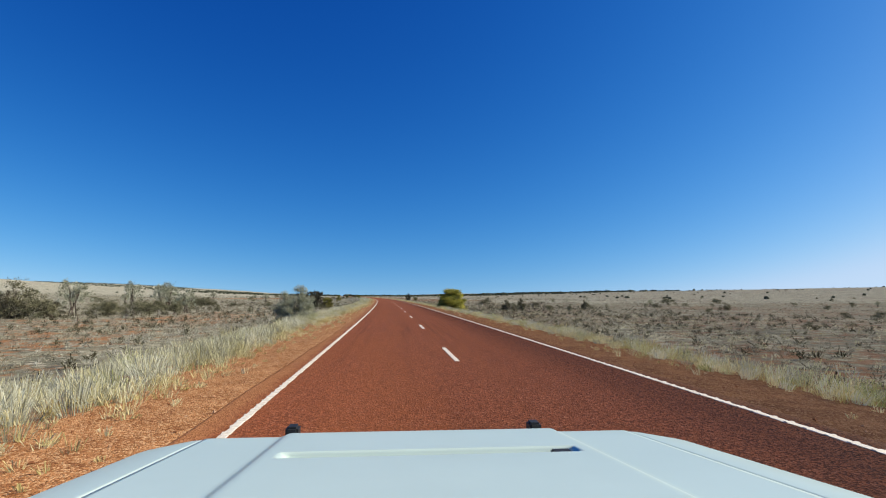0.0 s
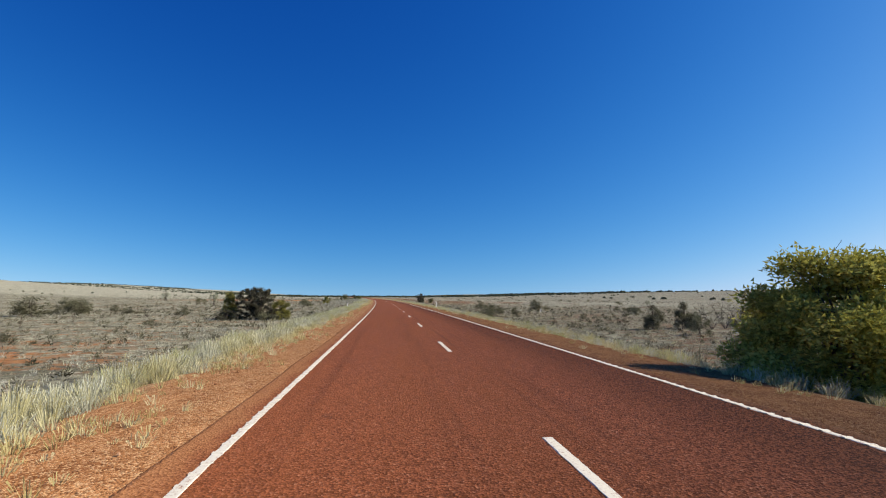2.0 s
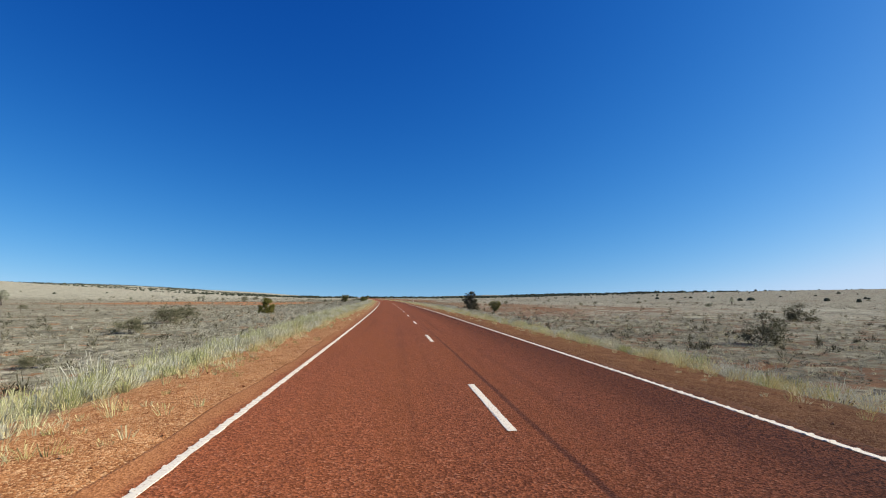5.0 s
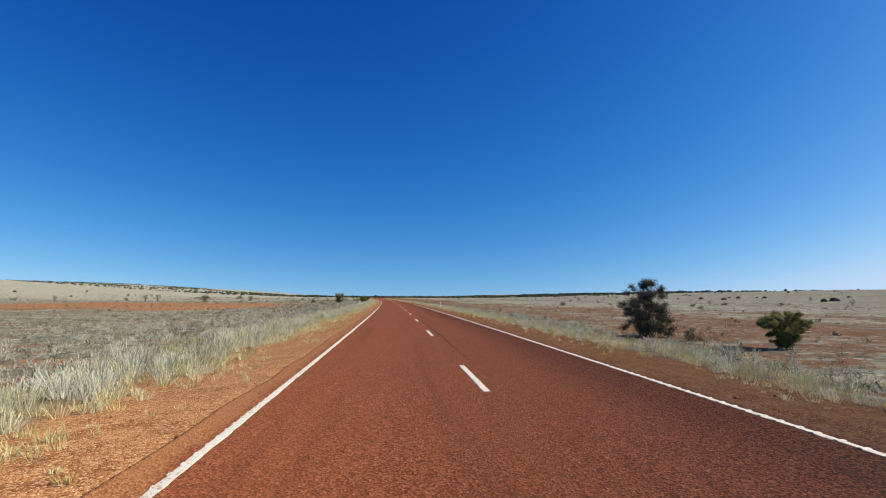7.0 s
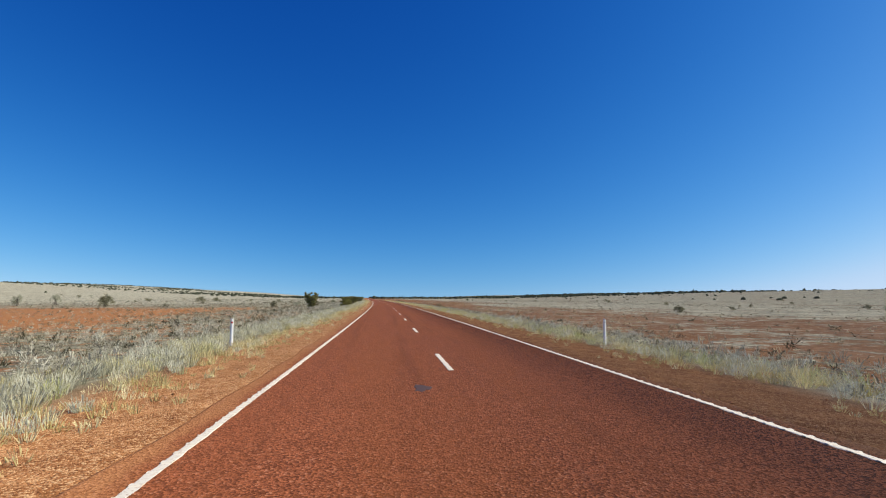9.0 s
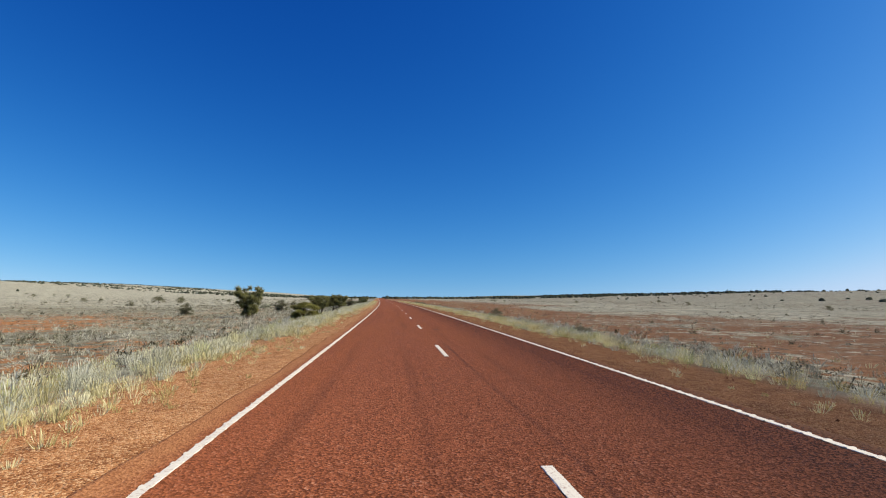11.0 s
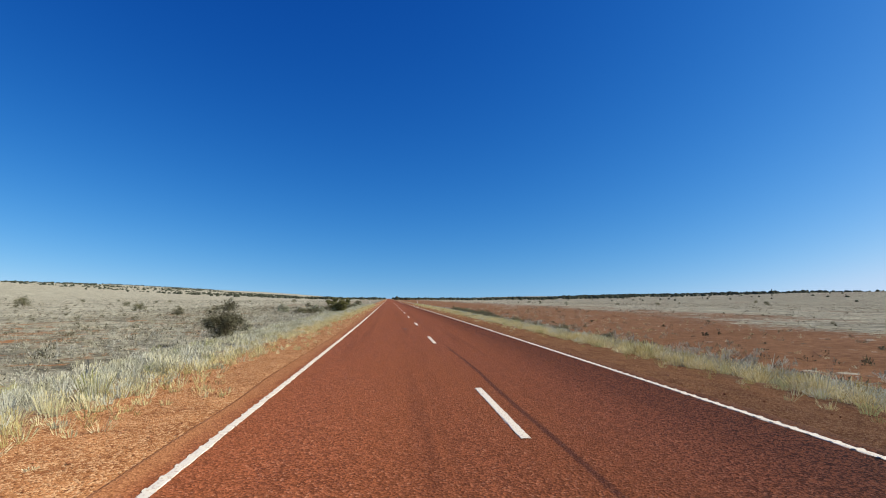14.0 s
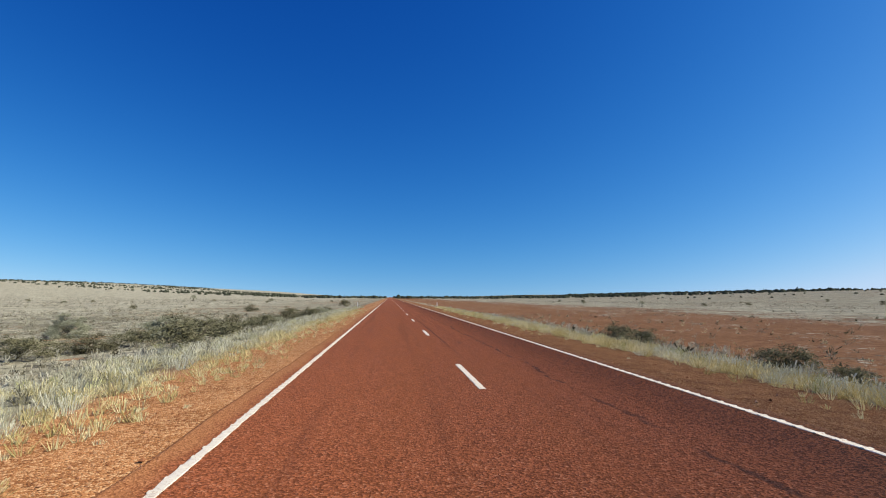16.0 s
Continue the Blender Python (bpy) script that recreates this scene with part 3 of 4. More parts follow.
    # a thin line of pale tufts on the claypan
    s = RNG.uniform(553, 578, 70)
    u = 12.2 + (566 - s) * 0.16 + RNG.normal(0, 0.35, 70)
    h = RNG.uniform(0.1, 0.2, 70)
    tufts("claypan_grass", s, u, h, h * 1.8, 40, 0.014, M_STRAW, "small pale tufts in a line on the bare claypan", fan_out=50)
    # small golden tufts on the gravel shoulders, thickest against the tall grass
    s, u = scatter(31000, -6, 620, 4.1, 6.8)
    side = np.where(RNG.random(len(s)) < 0.66, -1, 1)
    k = RNG.random(len(s)) < (0.14 + 0.86 * clump(s, u * side, 6, 9)) * (0.10 + 0.9 * step(u, 4.3, 5.6)) * np.where(side < 0, 1 - 0.6 * band(s, 110, 122, 150, 165) - 0.5 * band(s, 430, 450, 478, 492) + 0.4 * step(s, 492, 505), 0.8)
    s, u, side = s[k], u[k], side[k]
    h = RNG.uniform(0.11, 0.34, len(s)) * (0.6 + 0.4 * step(u, 4.5, 6))
    tufts("shoulder_grass", s, np.where(side < 0, -u, u + 0.2), h, 0.05 + h * RNG.uniform(0.5, 1.0, len(s)), 24, 0.0125, M_GOLD, "small golden tufts on the gravel shoulder", fan_out=40)
    # soft grey bluebush behind the grass on both sides
    for side in (-1, 1):
        s, u = scatter(15000 if side < 0 else 21000, -8, 640, 7.0, 26)
        thick = band(u, 6.6, 8.0, 12, 27 if side < 0 else 18)
        thick = thick * np.where(side < 0, 0.4 + 0.6 * band(s, 215, 260, 600, 640), 0.4 + 0.6 * step(s, 200, 260))
        even = 0.5 * band(s, 215, 250, 300, 400) if side < 0 else 0.0
        s, u = keep(s, u * side, thick * (0.12 + even + (0.88 - even) * clump(s, u * side, 8, 21 + side)))
        h = RNG.uniform(0.24, 0.58, len(s)) * (0.7 + 0.4 * clump(s, u, 5, 2)) * (1.0 if side < 0 else 0.95)
        shrublets("bluebush", s, u, h, h * RNG.uniform(1.2, 1.9, len(s)), 42, 0.031, M_BLUE, "soft grey bluebush cushions behind the verge")


def build_gravel():
    """Loose stones on the gravel shoulders."""
    n = 9000
    s, a = RNG.uniform(-4, 600, n), 3.75 + 2.4 * RNG.random(n) ** 1.2
    u = np.where(RNG.random(n) < 0.6, -a, a)
    x, y = axis(s, u)
    z = ground_z(s, u)
    size = 0.009 + 0.024 * RNG.random(n) ** 2.5
    shape = np.array([[1, 0, 0], [0, 1, 0], [-1, 0, 0], [0, -1, 0], [0, 0, 0.8], [0, 0, -0.6]], float)
    v = shape[None] * (0.7 + 0.6 * RNG.random((n, 6, 1))) * size[:, None, None]
    q = RNG.random(n) * 6.28
    cs, sn = np.cos(q)[:, None], np.sin(q)[:, None]
    v = np.stack([v[..., 0] * cs - v[..., 1] * sn, v[..., 0] * sn + v[..., 1] * cs, v[..., 2]], -1) + np.stack([x, y, z + size * 0.35], -1)[:, None]
    tri = np.array([[0, 1, 4], [1, 2, 4], [2, 3, 4], [3, 0, 4], [1, 0, 5], [2, 1, 5], [3, 2, 5], [0, 3, 5]])
    f = (np.arange(n)[:, None, None] * 6 + tri).reshape(-1, 3)
    tint = np.repeat(RNG.random(n), 6)
    tagged(new("gravel", mesh_from("gravel", v.reshape(-1, 3), f, M_STONE, {"tint": tint})), "loose red and brown stones on the shoulders", "gravel", kind="stuff")


M_STONE = foliage_material("red_brown_stones", [(0.12, 0.045, 0.022), (0.27, 0.11, 0.05), (0.42, 0.20, 0.10), (0.52, 0.32, 0.19)], 0.0)


def shrublets(name, s, u, height, width, twigs, thick, material, label):
    """Low soft shrublets in one mesh: each a lumpy dome of short twigs that point outward."""
    n = len(s)
    x, y = axis(s, u)
    z = ground_z(s, u) - 0.02
    tint = RNG.random(n)
    d = RNG.normal(size=(n, twigs, 3))
    d[..., 2] = np.abs(d[..., 2]) * 1.1 + 0.08
    d /= np.linalg.norm(d, axis=-1, keepdims=True)
    spin = tint[:, None] * 40
    lump = 0.84 + 0.22 * np.sin(d[..., 0] * 3.5 + spin) * np.cos(d[..., 1] * 3.5 - spin)
    size = np.stack([width * 0.5, width * 0.5 * RNG.uniform(0.75, 1.25, n), height], -1)[:, None, :]
    foot = np.stack([x, y, z], -1)[:, None, :]
    deep = RNG.uniform(0.25, 0.72, (n, twigs)) * lump
    far = np.minimum(deep + RNG.uniform(0.28, 0.5, (n, twigs)), 1.05) * lump
    a = d * deep[..., None] * size + foot
    b = (d + 0.16 * RNG.normal(size=d.shape) + np.array([0, 0, 0.12])) * far[..., None] * size + foot
    side = np.cross(b - a, RNG.normal(size=d.shape))
    side *= (thick * RNG.uniform(0.6, 1.4, (n, twigs)) * 0.5)[..., None] / (np.linalg.norm(side, axis=-1, keepdims=True) + 1e-6)
    wide = (RNG.random((n, twigs)) < 0.65)[..., None]
    v = np.stack([np.where(wide, a, a - side), np.where(wide, b - side, a + side), np.where(wide, b + side, b)], 2).reshape(-1, 3)
    tv = np.repeat(np.clip(tint[:, None] * 0.75 + 0.12 + RNG.normal(0, 0.12, (n, twigs)), 0, 1).ravel(), 3)
    f = np.arange(len(v)).reshape(-1, 3)
    return tagged(new(name, mesh_from(name, v, f, material, {"tint": tv})), label, "shrub", kind="stuff")


def far_crowns(name, s, u, height, width, sprays, leaf, material, label):
    """Far low trees in one mesh: each a lumpy mound of dense foliage with some leaf sprays standing out of it; leaf is their length as a share of the width."""
    n = len(s)
    x, y = axis(s, u)
    z = ground_z(s, u) - 0.03
    tint = RNG.random(n)
    size = np.stack([width * 0.5, width * 0.5 * RNG.uniform(0.75, 1.25, n), height], -1)[:, None, :]
    foot = np.stack([x, y, z], -1)[:, None, :]
    # the mound: two rings of points, narrowing to a top
    turn, around = RNG.random(n) * 6.28, 6
    pts = []
    for k, rise in enumerate((0.0, 0.85)):
        q = turn[:, None] + (np.arange(around) + 0.5 * k) / around * 2 * np.pi
        r = RNG.uniform(0.78, 1.16, (n, around))
        pts.append(np.stack([np.cos(q) * math.cos(rise) * r, np.sin(q) * math.cos(rise) * r, np.full(q.shape, math.sin(rise)) * RNG.uniform(0.75, 1.12, (n, around))], -1))
    pts.append(np.stack([RNG.normal(0, 0.12, n), RNG.normal(0, 0.12, n), RNG.uniform(0.86, 1.06, n)], -1)[:, None, :])
    mound = np.concatenate(pts, 1) * size + foot
    tri = []
    for j in range(around):
        k = (j + 1) % around
        tri += [(j, k, j + around), (k, k + around, j + around), (j + around, k + around, 2 * around)]
    per = 2 * around + 1
    faces = (np.arange(n)[:, None, None] * per + np.array(tri)).reshape(-1, 3)
    tone = np.repeat(np.clip(tint * 0.8 + 0.1, 0, 1), per)
    # sprays of leaves over its surface
    d = RNG.normal(size=(n, sprays, 3))
    d[..., 2] = np.abs(d[..., 2]) * 0.9 + 0.05
    d /= np.linalg.norm(d, axis=-1, keepdims=True)
    c0 = d * RNG.uniform(0.82, 1.02, (n, sprays, 1)) * size + foot
    span = width[:, None, None] * leaf * RNG.uniform(0.6, 1.4, (n, sprays, 1))
    out = d + 0.5 * RNG.normal(size=d.shape)
    b = np.cross(out, RNG.normal(size=d.shape))
    b /= np.linalg.norm(b, axis=-1, keepdims=True) + 1e-6
    a = np.cross(out, b)
    a /= np.linalg.norm(a, axis=-1, keepdims=True) + 1e-6
    v = np.stack([c0 - b * span * 0.35, c0 + b * span * 0.35, c0 + (a * 0.7 + d * 0.6) * span], 2).reshape(-1, 3)
    tv = np.repeat(np.clip(tint[:, None] * 0.8 + 0.1 + RNG.normal(0, 0.16, (n, sprays)), 0, 1).ravel(), 3)
    f = np.arange(len(v)).reshape(-1, 3) + len(mound.reshape(-1, 3))
    me = mesh_from(name, np.concatenate([mound.reshape(-1, 3), v]), np.concatenate([faces, f]), material, {"tint": np.concatenate([tone, tv])}, smooth=True)
    return tagged(new(name, me), label, "tree", kind="stuff")


def thin_right(s, u):
    """Less cover on the bare claypans beside the later road."""
    bare = band(u, 12, 20, 90, 140) * step(s, 225, 270) * 0.85
    bare = bare + band(-u, 28, 40, 90, 125) * band(s, 190, 250, 400, 460) * 0.75
    return 1 - np.clip(bare, 0, 1)


def build_low_cover():
    for side in (-1, 1):
        near, far = scatter(34000, -6, 640, 8, 30), scatter(19000, -6, 660, 30, 56)
        s, u = np.concatenate([near[0], far[0]]), np.concatenate([near[1], far[1]]) * side
        s, u = keep(s, u, (0.2 + 0.8 * clump(s, u, 9, 11 + side)) * thin_right(s, u) * 0.9)
        h = RNG.uniform(0.10, 0.42, len(s))
        q = RNG.random(len(s)) < 0.68
        shrublets("saltbush", s[q], u[q], h[q], h[q] * RNG.uniform(1.6, 2.8, q.sum()), 20, 0.040, M_SALT, "low grey saltbush cushions on the plain")
        q = ~q
        g = h[q] * 0.9
        tufts("plain_grass", s[q], u[q], g, g * 1.2, 13, 0.026, M_GREY if side < 0 else M_STRAW, "dry grass tussocks on the plain", fan_out=40)
        # knee-high dark brush: all over the first plain, later only in strips beside the road
        s, u = scatter(9000, -4, 640, 8.5, 75)
        early = (1 - step(s, 205, 250)) * step(u, 9, 12)
        later = band(s, 300, 330, 410, 440) * (1 - step(u, 18, 26)) if side < 0 else step(s, 395, 430) * (1 - step(u, 11, 14))
        s, u = keep(s, u * side, np.clip(0.62 * early + 0.85 * later + 0.05, 0, 1) * (0.15 + 0.85 * clump(s, u * side, 14, 31 + side)))
        h = RNG.uniform(0.28, 0.75, len(s)) * (1 - 0.25 * step(s, 250, 300))
        shrublets("brush", s, u, h, h * RNG.uniform(1.3, 2.2, len(s)), 46, 0.054, M_BRUSH, "knee-high dark grey-brown brush on the plain")
        # farther off only the larger cushions can be told apart
        s, u = scatter(26000, 0, 1000, 48, 260)
        u = u * side
        s, u = keep(s, u, (0.06 + 0.94 * clump(s, u, 38, 17 + side)) * (1.0 - 0.6 * step(np.abs(u), 60, 260)) * thin_right(s, u))
        h = RNG.uniform(0.18, 0.55, len(s))
        shrublets("saltbush", s, u, h, h * RNG.uniform(1.8, 3.4, len(s)), 10, 0.11, M_SALT, "scattered grey saltbush far out on the plain")


# ---- shrubs and trees ----
def limb(bm, a, b, r0, r1, sides=6, bend=0.12, joined=None):
    """A tapered, slightly crooked limb from a to b."""
    a, b = Vector(a), Vector(b)
    d = b - a
    side = d.orthogonal().normalized()
    across = d.cross(side).normalized()
    off = (side * random.uniform(-1, 1) + across * random.uniform(-1, 1)) * bend * d.length
    rings = []
    steps = 4
    for i in range(steps + 1):
        f = i / steps
        p = a + d * f + off * math.sin(f * math.pi)
        r = r0 + (r1 - r0) * f
        rings.append([bm.verts.new(p + (side * math.cos(q) + across * math.sin(q)) * r) for q in [2 * math.pi * j / sides for j in range(sides)]])
    for lo, hi in zip(rings, rings[1:]):
        for j in range(sides):
            bm.faces.new((lo[j], lo[(j + 1) % sides], hi[(j + 1) % sides], hi[j]))
    bm.faces.new(rings[-1])
    if joined:
        bm.faces.new((joined, rings[0][0], rings[0][1]))
    return rings[0][0], rings[-1][0]


def leaf_cloud(blobs, leaves, leaf, slim=0.45, up=0.25, shell=0.6):
    """Leaf blades spread in the outer part of a set of uneven clumps: arrays of points, faces and tints."""
    blobs = np.array(blobs)
    vol = blobs[:, 3] ** 2
    pick = RNG.choice(len(blobs), leaves, p=vol / vol.sum())
    tone = RNG.random(len(blobs))
    d = RNG.normal(size=(leaves, 3))
    d /= np.linalg.norm(d, axis=1, keepdims=True)
    bump = 0.82 + 0.25 * np.sin(d[:, 0] * 4 + pick) * np.cos(d[:, 1] * 5 - pick)
    r = blobs[pick, 3] * (shell + (1.05 - shell) * RNG.random(leaves)) * bump
    p = blobs[pick, :3] + d * r[:, None] * np.array([1, 1, 0.85])
    p[:, 2] = np.maximum(p[:, 2], 0.02)
    grow = d * 0.6 + np.array([0, 0, up * 2]) + 0.5 * RNG.normal(size=(leaves, 3))
    grow /= np.linalg.norm(grow, axis=1, keepdims=True)
    side = np.cross(grow, d * 0.6 + 0.6 * RNG.normal(size=(leaves, 3)))
    side /= np.linalg.norm(side, axis=1, keepdims=True) + 1e-6
    size = (leaf * (0.6 + 0.8 * RNG.random(leaves)))[:, None]
    w = size * slim * 0.5
    v = np.stack([p - side * w, p + side * w, p + grow * size], 1).reshape(-1, 3)
    f = np.arange(len(v)).reshape(-1, 3)
    tint = np.clip(tone[pick] * 0.7 + 0.3 * RNG.random(leaves) + 0.05 * d[:, 2], 0, 1)
    return v, f, np.repeat(tint, 3)


def shrub(name, label, category, material, blobs, leaves, leaf, stems, stem_r, slim=0.45, up=0.25, shell=0.6, bark=None, base=0.12, group=""):
    """A shrub or small tree of about unit use: stems from the base to the clumps, and a crown of fine leaves."""
    leaves, leaf = int(leaves * 2.1), leaf * 0.62
    root = tagged(new(name), label, category, group)
    bm = bmesh.new()
    foot_vert = None
    for i in range(stems):
        bx, by, bz, br = blobs[i % len(blobs)]
        q = random.uniform(0, 6.28)
        foot = (base * math.cos(q), base * math.sin(q), -0.05)
        fork = (bx * 0.45, by * 0.45, bz * 0.55)
        foot_vert, top = limb(bm, foot, fork, stem_r, stem_r * 0.65, joined=foot_vert)
        limb(bm, fork, (bx, by, bz + br * 0.5), stem_r * 0.65, stem_r * 0.2, joined=top)
        for k in range(2):
            tip = (bx + random.uniform(-1, 1) * br, by + random.uniform(-1, 1) * br, bz + random.uniform(-0.1, 0.9) * br)
            limb(bm, fork, tip, stem_r * 0.4, stem_r * 0.1, 5, joined=top)
    part("trunk", bm, bark or M_BARK, root)
    v, f, tint = leaf_cloud(blobs, leaves, leaf, slim, up, shell)
    v2, f2, tint2 = leaf_cloud([(x, y, z, q * 0.72) for x, y, z, q in blobs], leaves // 3, leaf * 1.05, 0.6, 0.0, 0.0)      # dense leaf twigs inside the clumps
    # inner leaves get half the tint: the crown's inner shade put into colour
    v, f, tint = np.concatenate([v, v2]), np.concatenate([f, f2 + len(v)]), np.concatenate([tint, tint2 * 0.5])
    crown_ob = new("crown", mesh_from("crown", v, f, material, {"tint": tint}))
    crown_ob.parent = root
    return root


def dome(n, w, h, r0, r1, low=0.25, top=0.9):
    """Clumps filling a dome of width w and height h."""
    out = []
    for i in range(n):
        q, f = random.uniform(0, 6.28), math.sqrt((i + 0.5) / n)
        z = h * random.uniform(low, top) * math.sqrt(max(0.12, 1 - 0.75 * f * f))
        r = random.uniform(r0, r1)
        out.append((math.cos(q) * f * (w / 2 - r * 0.8), math.sin(q) * f * (w / 2 - r * 0.8), min(max(z, r * 0.5), h - r * 0.8), r))
    return out


def fan(n, w, h, r0, r1, low=0.12):
    """Clumps of an upright, broom-like shrub that widens to the top."""
    out = []
    for i in range(n):
        z = h * random.uniform(low, 0.88)
        f = math.sqrt(random.random()) * min(1, 0.3 + 0.95 * z / h)
        q, r = random.uniform(0, 6.28), random.uniform(r0, r1)
        out.append((math.cos(q) * f * (w / 2 - r * 0.7), math.sin(q) * f * (w / 2 - r * 0.7), z, r))
    return out


def at(ob, s, u, w=1.0, h=1.0, spin=None, sink=0.05):
    """Pose of a thing on the ground at s, u, scaled by w across and h upward."""
    x, y, z = spot(s, u, sink)
    spin = random.uniform(0, 360) if spin is None else spin
    return pose(x, y, z, 0, 0, spin) @ Matrix.Diagonal((w, w, h, 1))


def plant(ob, s, u, w, h, label="", group="", spin=None):
    """A copy of a shrub of unit width and height, w metres wide and h metres high."""
    a, b, d = ob.scale
    copy = copy_thing(ob, at(ob, s, u, w, h, spin) @ Matrix.Diagonal((1 / a, 1 / b, 1 / d, 1)))
    return tagged(copy, label, "", group)


def build_patterns():
    """One of each kind of shrub, one metre wide and high; kept as the first of its kind and placed below."""
    kinds = {}
    kinds["wattle"] = shrub("wattle_bush", "round wattle bush with bright yellow-green broad leaves", "bush", M_WATTLE, dome(90, 1, 1, 0.11, 0.19, 0.03, 0.92), 24000, 0.034, 12, 0.010, 0.6, 0.1, 0.35)
    kinds["wattle_dull"] = shrub("wattle_bush", "spreading bush with olive broad leaves", "bush", M_WATTLE_DULL, dome(60, 1, 1, 0.11, 0.18, 0.05, 0.9), 12000, 0.040, 8, 0.012, 0.5, 0.1, 0.4)
    kinds["pale"] = shrub("saltbush", "round bush with pale grey-green leaves", "bush", M_PALELEAF, dome(56, 1, 1, 0.10, 0.17, 0.06, 0.9), 5600, 0.042, 8, 0.011, 0.45, 0.2, 0.5)
    kinds["dark"] = shrub("mulga_bush", "wide dark grey-green bush with fine leaves", "bush", M_DARKLEAF, dome(64, 1, 1, 0.06, 0.14, 0.06, 0.95), 5500, 0.042, 12, 0.010, 0.25, 0.5, 0.35)
    kinds["spread"] = shrub("mulga_bush", "large spreading dark grey bush with dense fine leaves", "bush", M_DARKLEAF, dome(120, 1, 1, 0.045, 0.11, 0.05, 0.96), 9000, 0.032, 16, 0.008, 0.45, 0.4, 0.1)
    kinds["dark_tree"] = shrub("mulga_tree", "dark small tree with a ragged crown over bare stems", "tree", M_DARKLEAF, dome(70, 0.95, 1, 0.08, 0.16, 0.12, 0.97), 11000, 0.034, 8, 0.016, 0.4, 0.3, 0.2)
    kinds["olive"] = shrub("broom_bush", "olive-green broom-like bush with upright stems", "bush", M_OLIVE, fan(120, 1, 1, 0.065, 0.12), 11000, 0.062, 14, 0.010, 0.10, 1.0, 0.15)
    kinds["stemmed"] = shrub("broom_bush", "feathery olive bush spreading from a few bare stems", "bush", M_OLIVE, fan(130, 1, 1, 0.065, 0.12, 0.34), 12000, 0.058, 9, 0.014, 0.10, 1.0, 0.15)
    kinds["tall"] = shrub("mulga_bush", "tall dark grey bush of fine upright stems", "bush", M_DARKLEAF, fan(80, 1, 1, 0.06, 0.13), 10000, 0.055, 18, 0.009, 0.12, 1.2, 0.15)
    kinds["ball"] = shrub("small_bush", "small rounded brown-green bush", "bush", M_BROWNLEAF, dome(44, 0.98, 1, 0.12, 0.2, 0.10, 0.9), 4200, 0.050, 6, 0.014, 0.3, 0.4, 0.4)
    kinds["low"] = shrub("low_scrub", "low sprawling grey-green scrub", "bush", M_SCRUB, dome(36, 1, 1, 0.12, 0.22, 0.08, 0.9), 1500, 0.056, 4, 0.008, 0.4, 0.3, 0.3)
    kinds["scrub"] = shrub("low_scrub", "low grey-brown scrub bush on the plain", "bush", M_BROWNLEAF, dome(24, 1, 1, 0.14, 0.27, 0.10, 0.9), 1100, 0.066, 3, 0.008, 0.4, 0.3, 0.3)
    kinds["speck"] = shrub("low_scrub", "small dark scrub far out on the plain", "bush", M_SCRUB, dome(14, 1, 1, 0.2, 0.33, 0.12, 0.88), 180, 0.13, 1, 0.010, 0.45, 0.4, 0.3)
    kinds["open"] = shrub("gum_sapling", "thin grey-green sapling with an open crown", "tree", M_PALELEAF, dome(26, 0.95, 1, 0.08, 0.16, 0.42, 0.95), 850, 0.062, 6, 0.014, 0.3, 0.2, 0.3)
    return kinds


def build_dead_shrub(s, u, h):
    root = tagged(new("dead_shrub"), "leafless dead shrub with dark forked branches", "shrub")
    bm = bmesh.new()
    foot_vert = None
    for i in range(7):
        q = i * 0.9 + random.uniform(-0.2, 0.2)
        tip = Vector((math.cos(q) * 0.45 * h, math.sin(q) * 0.45 * h, h * random.uniform(0.55, 0.9)))
        foot_vert, top = limb(bm, (0.03 * math.cos(q), 0.03 * math.sin(q), -0.05), tip, 0.035, 0.014, bend=0.05, joined=foot_vert)
        for k in range(3):
            limb(bm, tip * random.uniform(0.88, 1.0), tip + Vector((random.uniform(-0.3, 0.3), random.uniform(-0.3, 0.3), random.uniform(0.05, 0.35))) * h, 0.014, 0.005, 5, joined=top)
    part("branches", bm, M_DEAD, root)
    root.matrix_basis = at(root, s, u)
    return root


K = {}


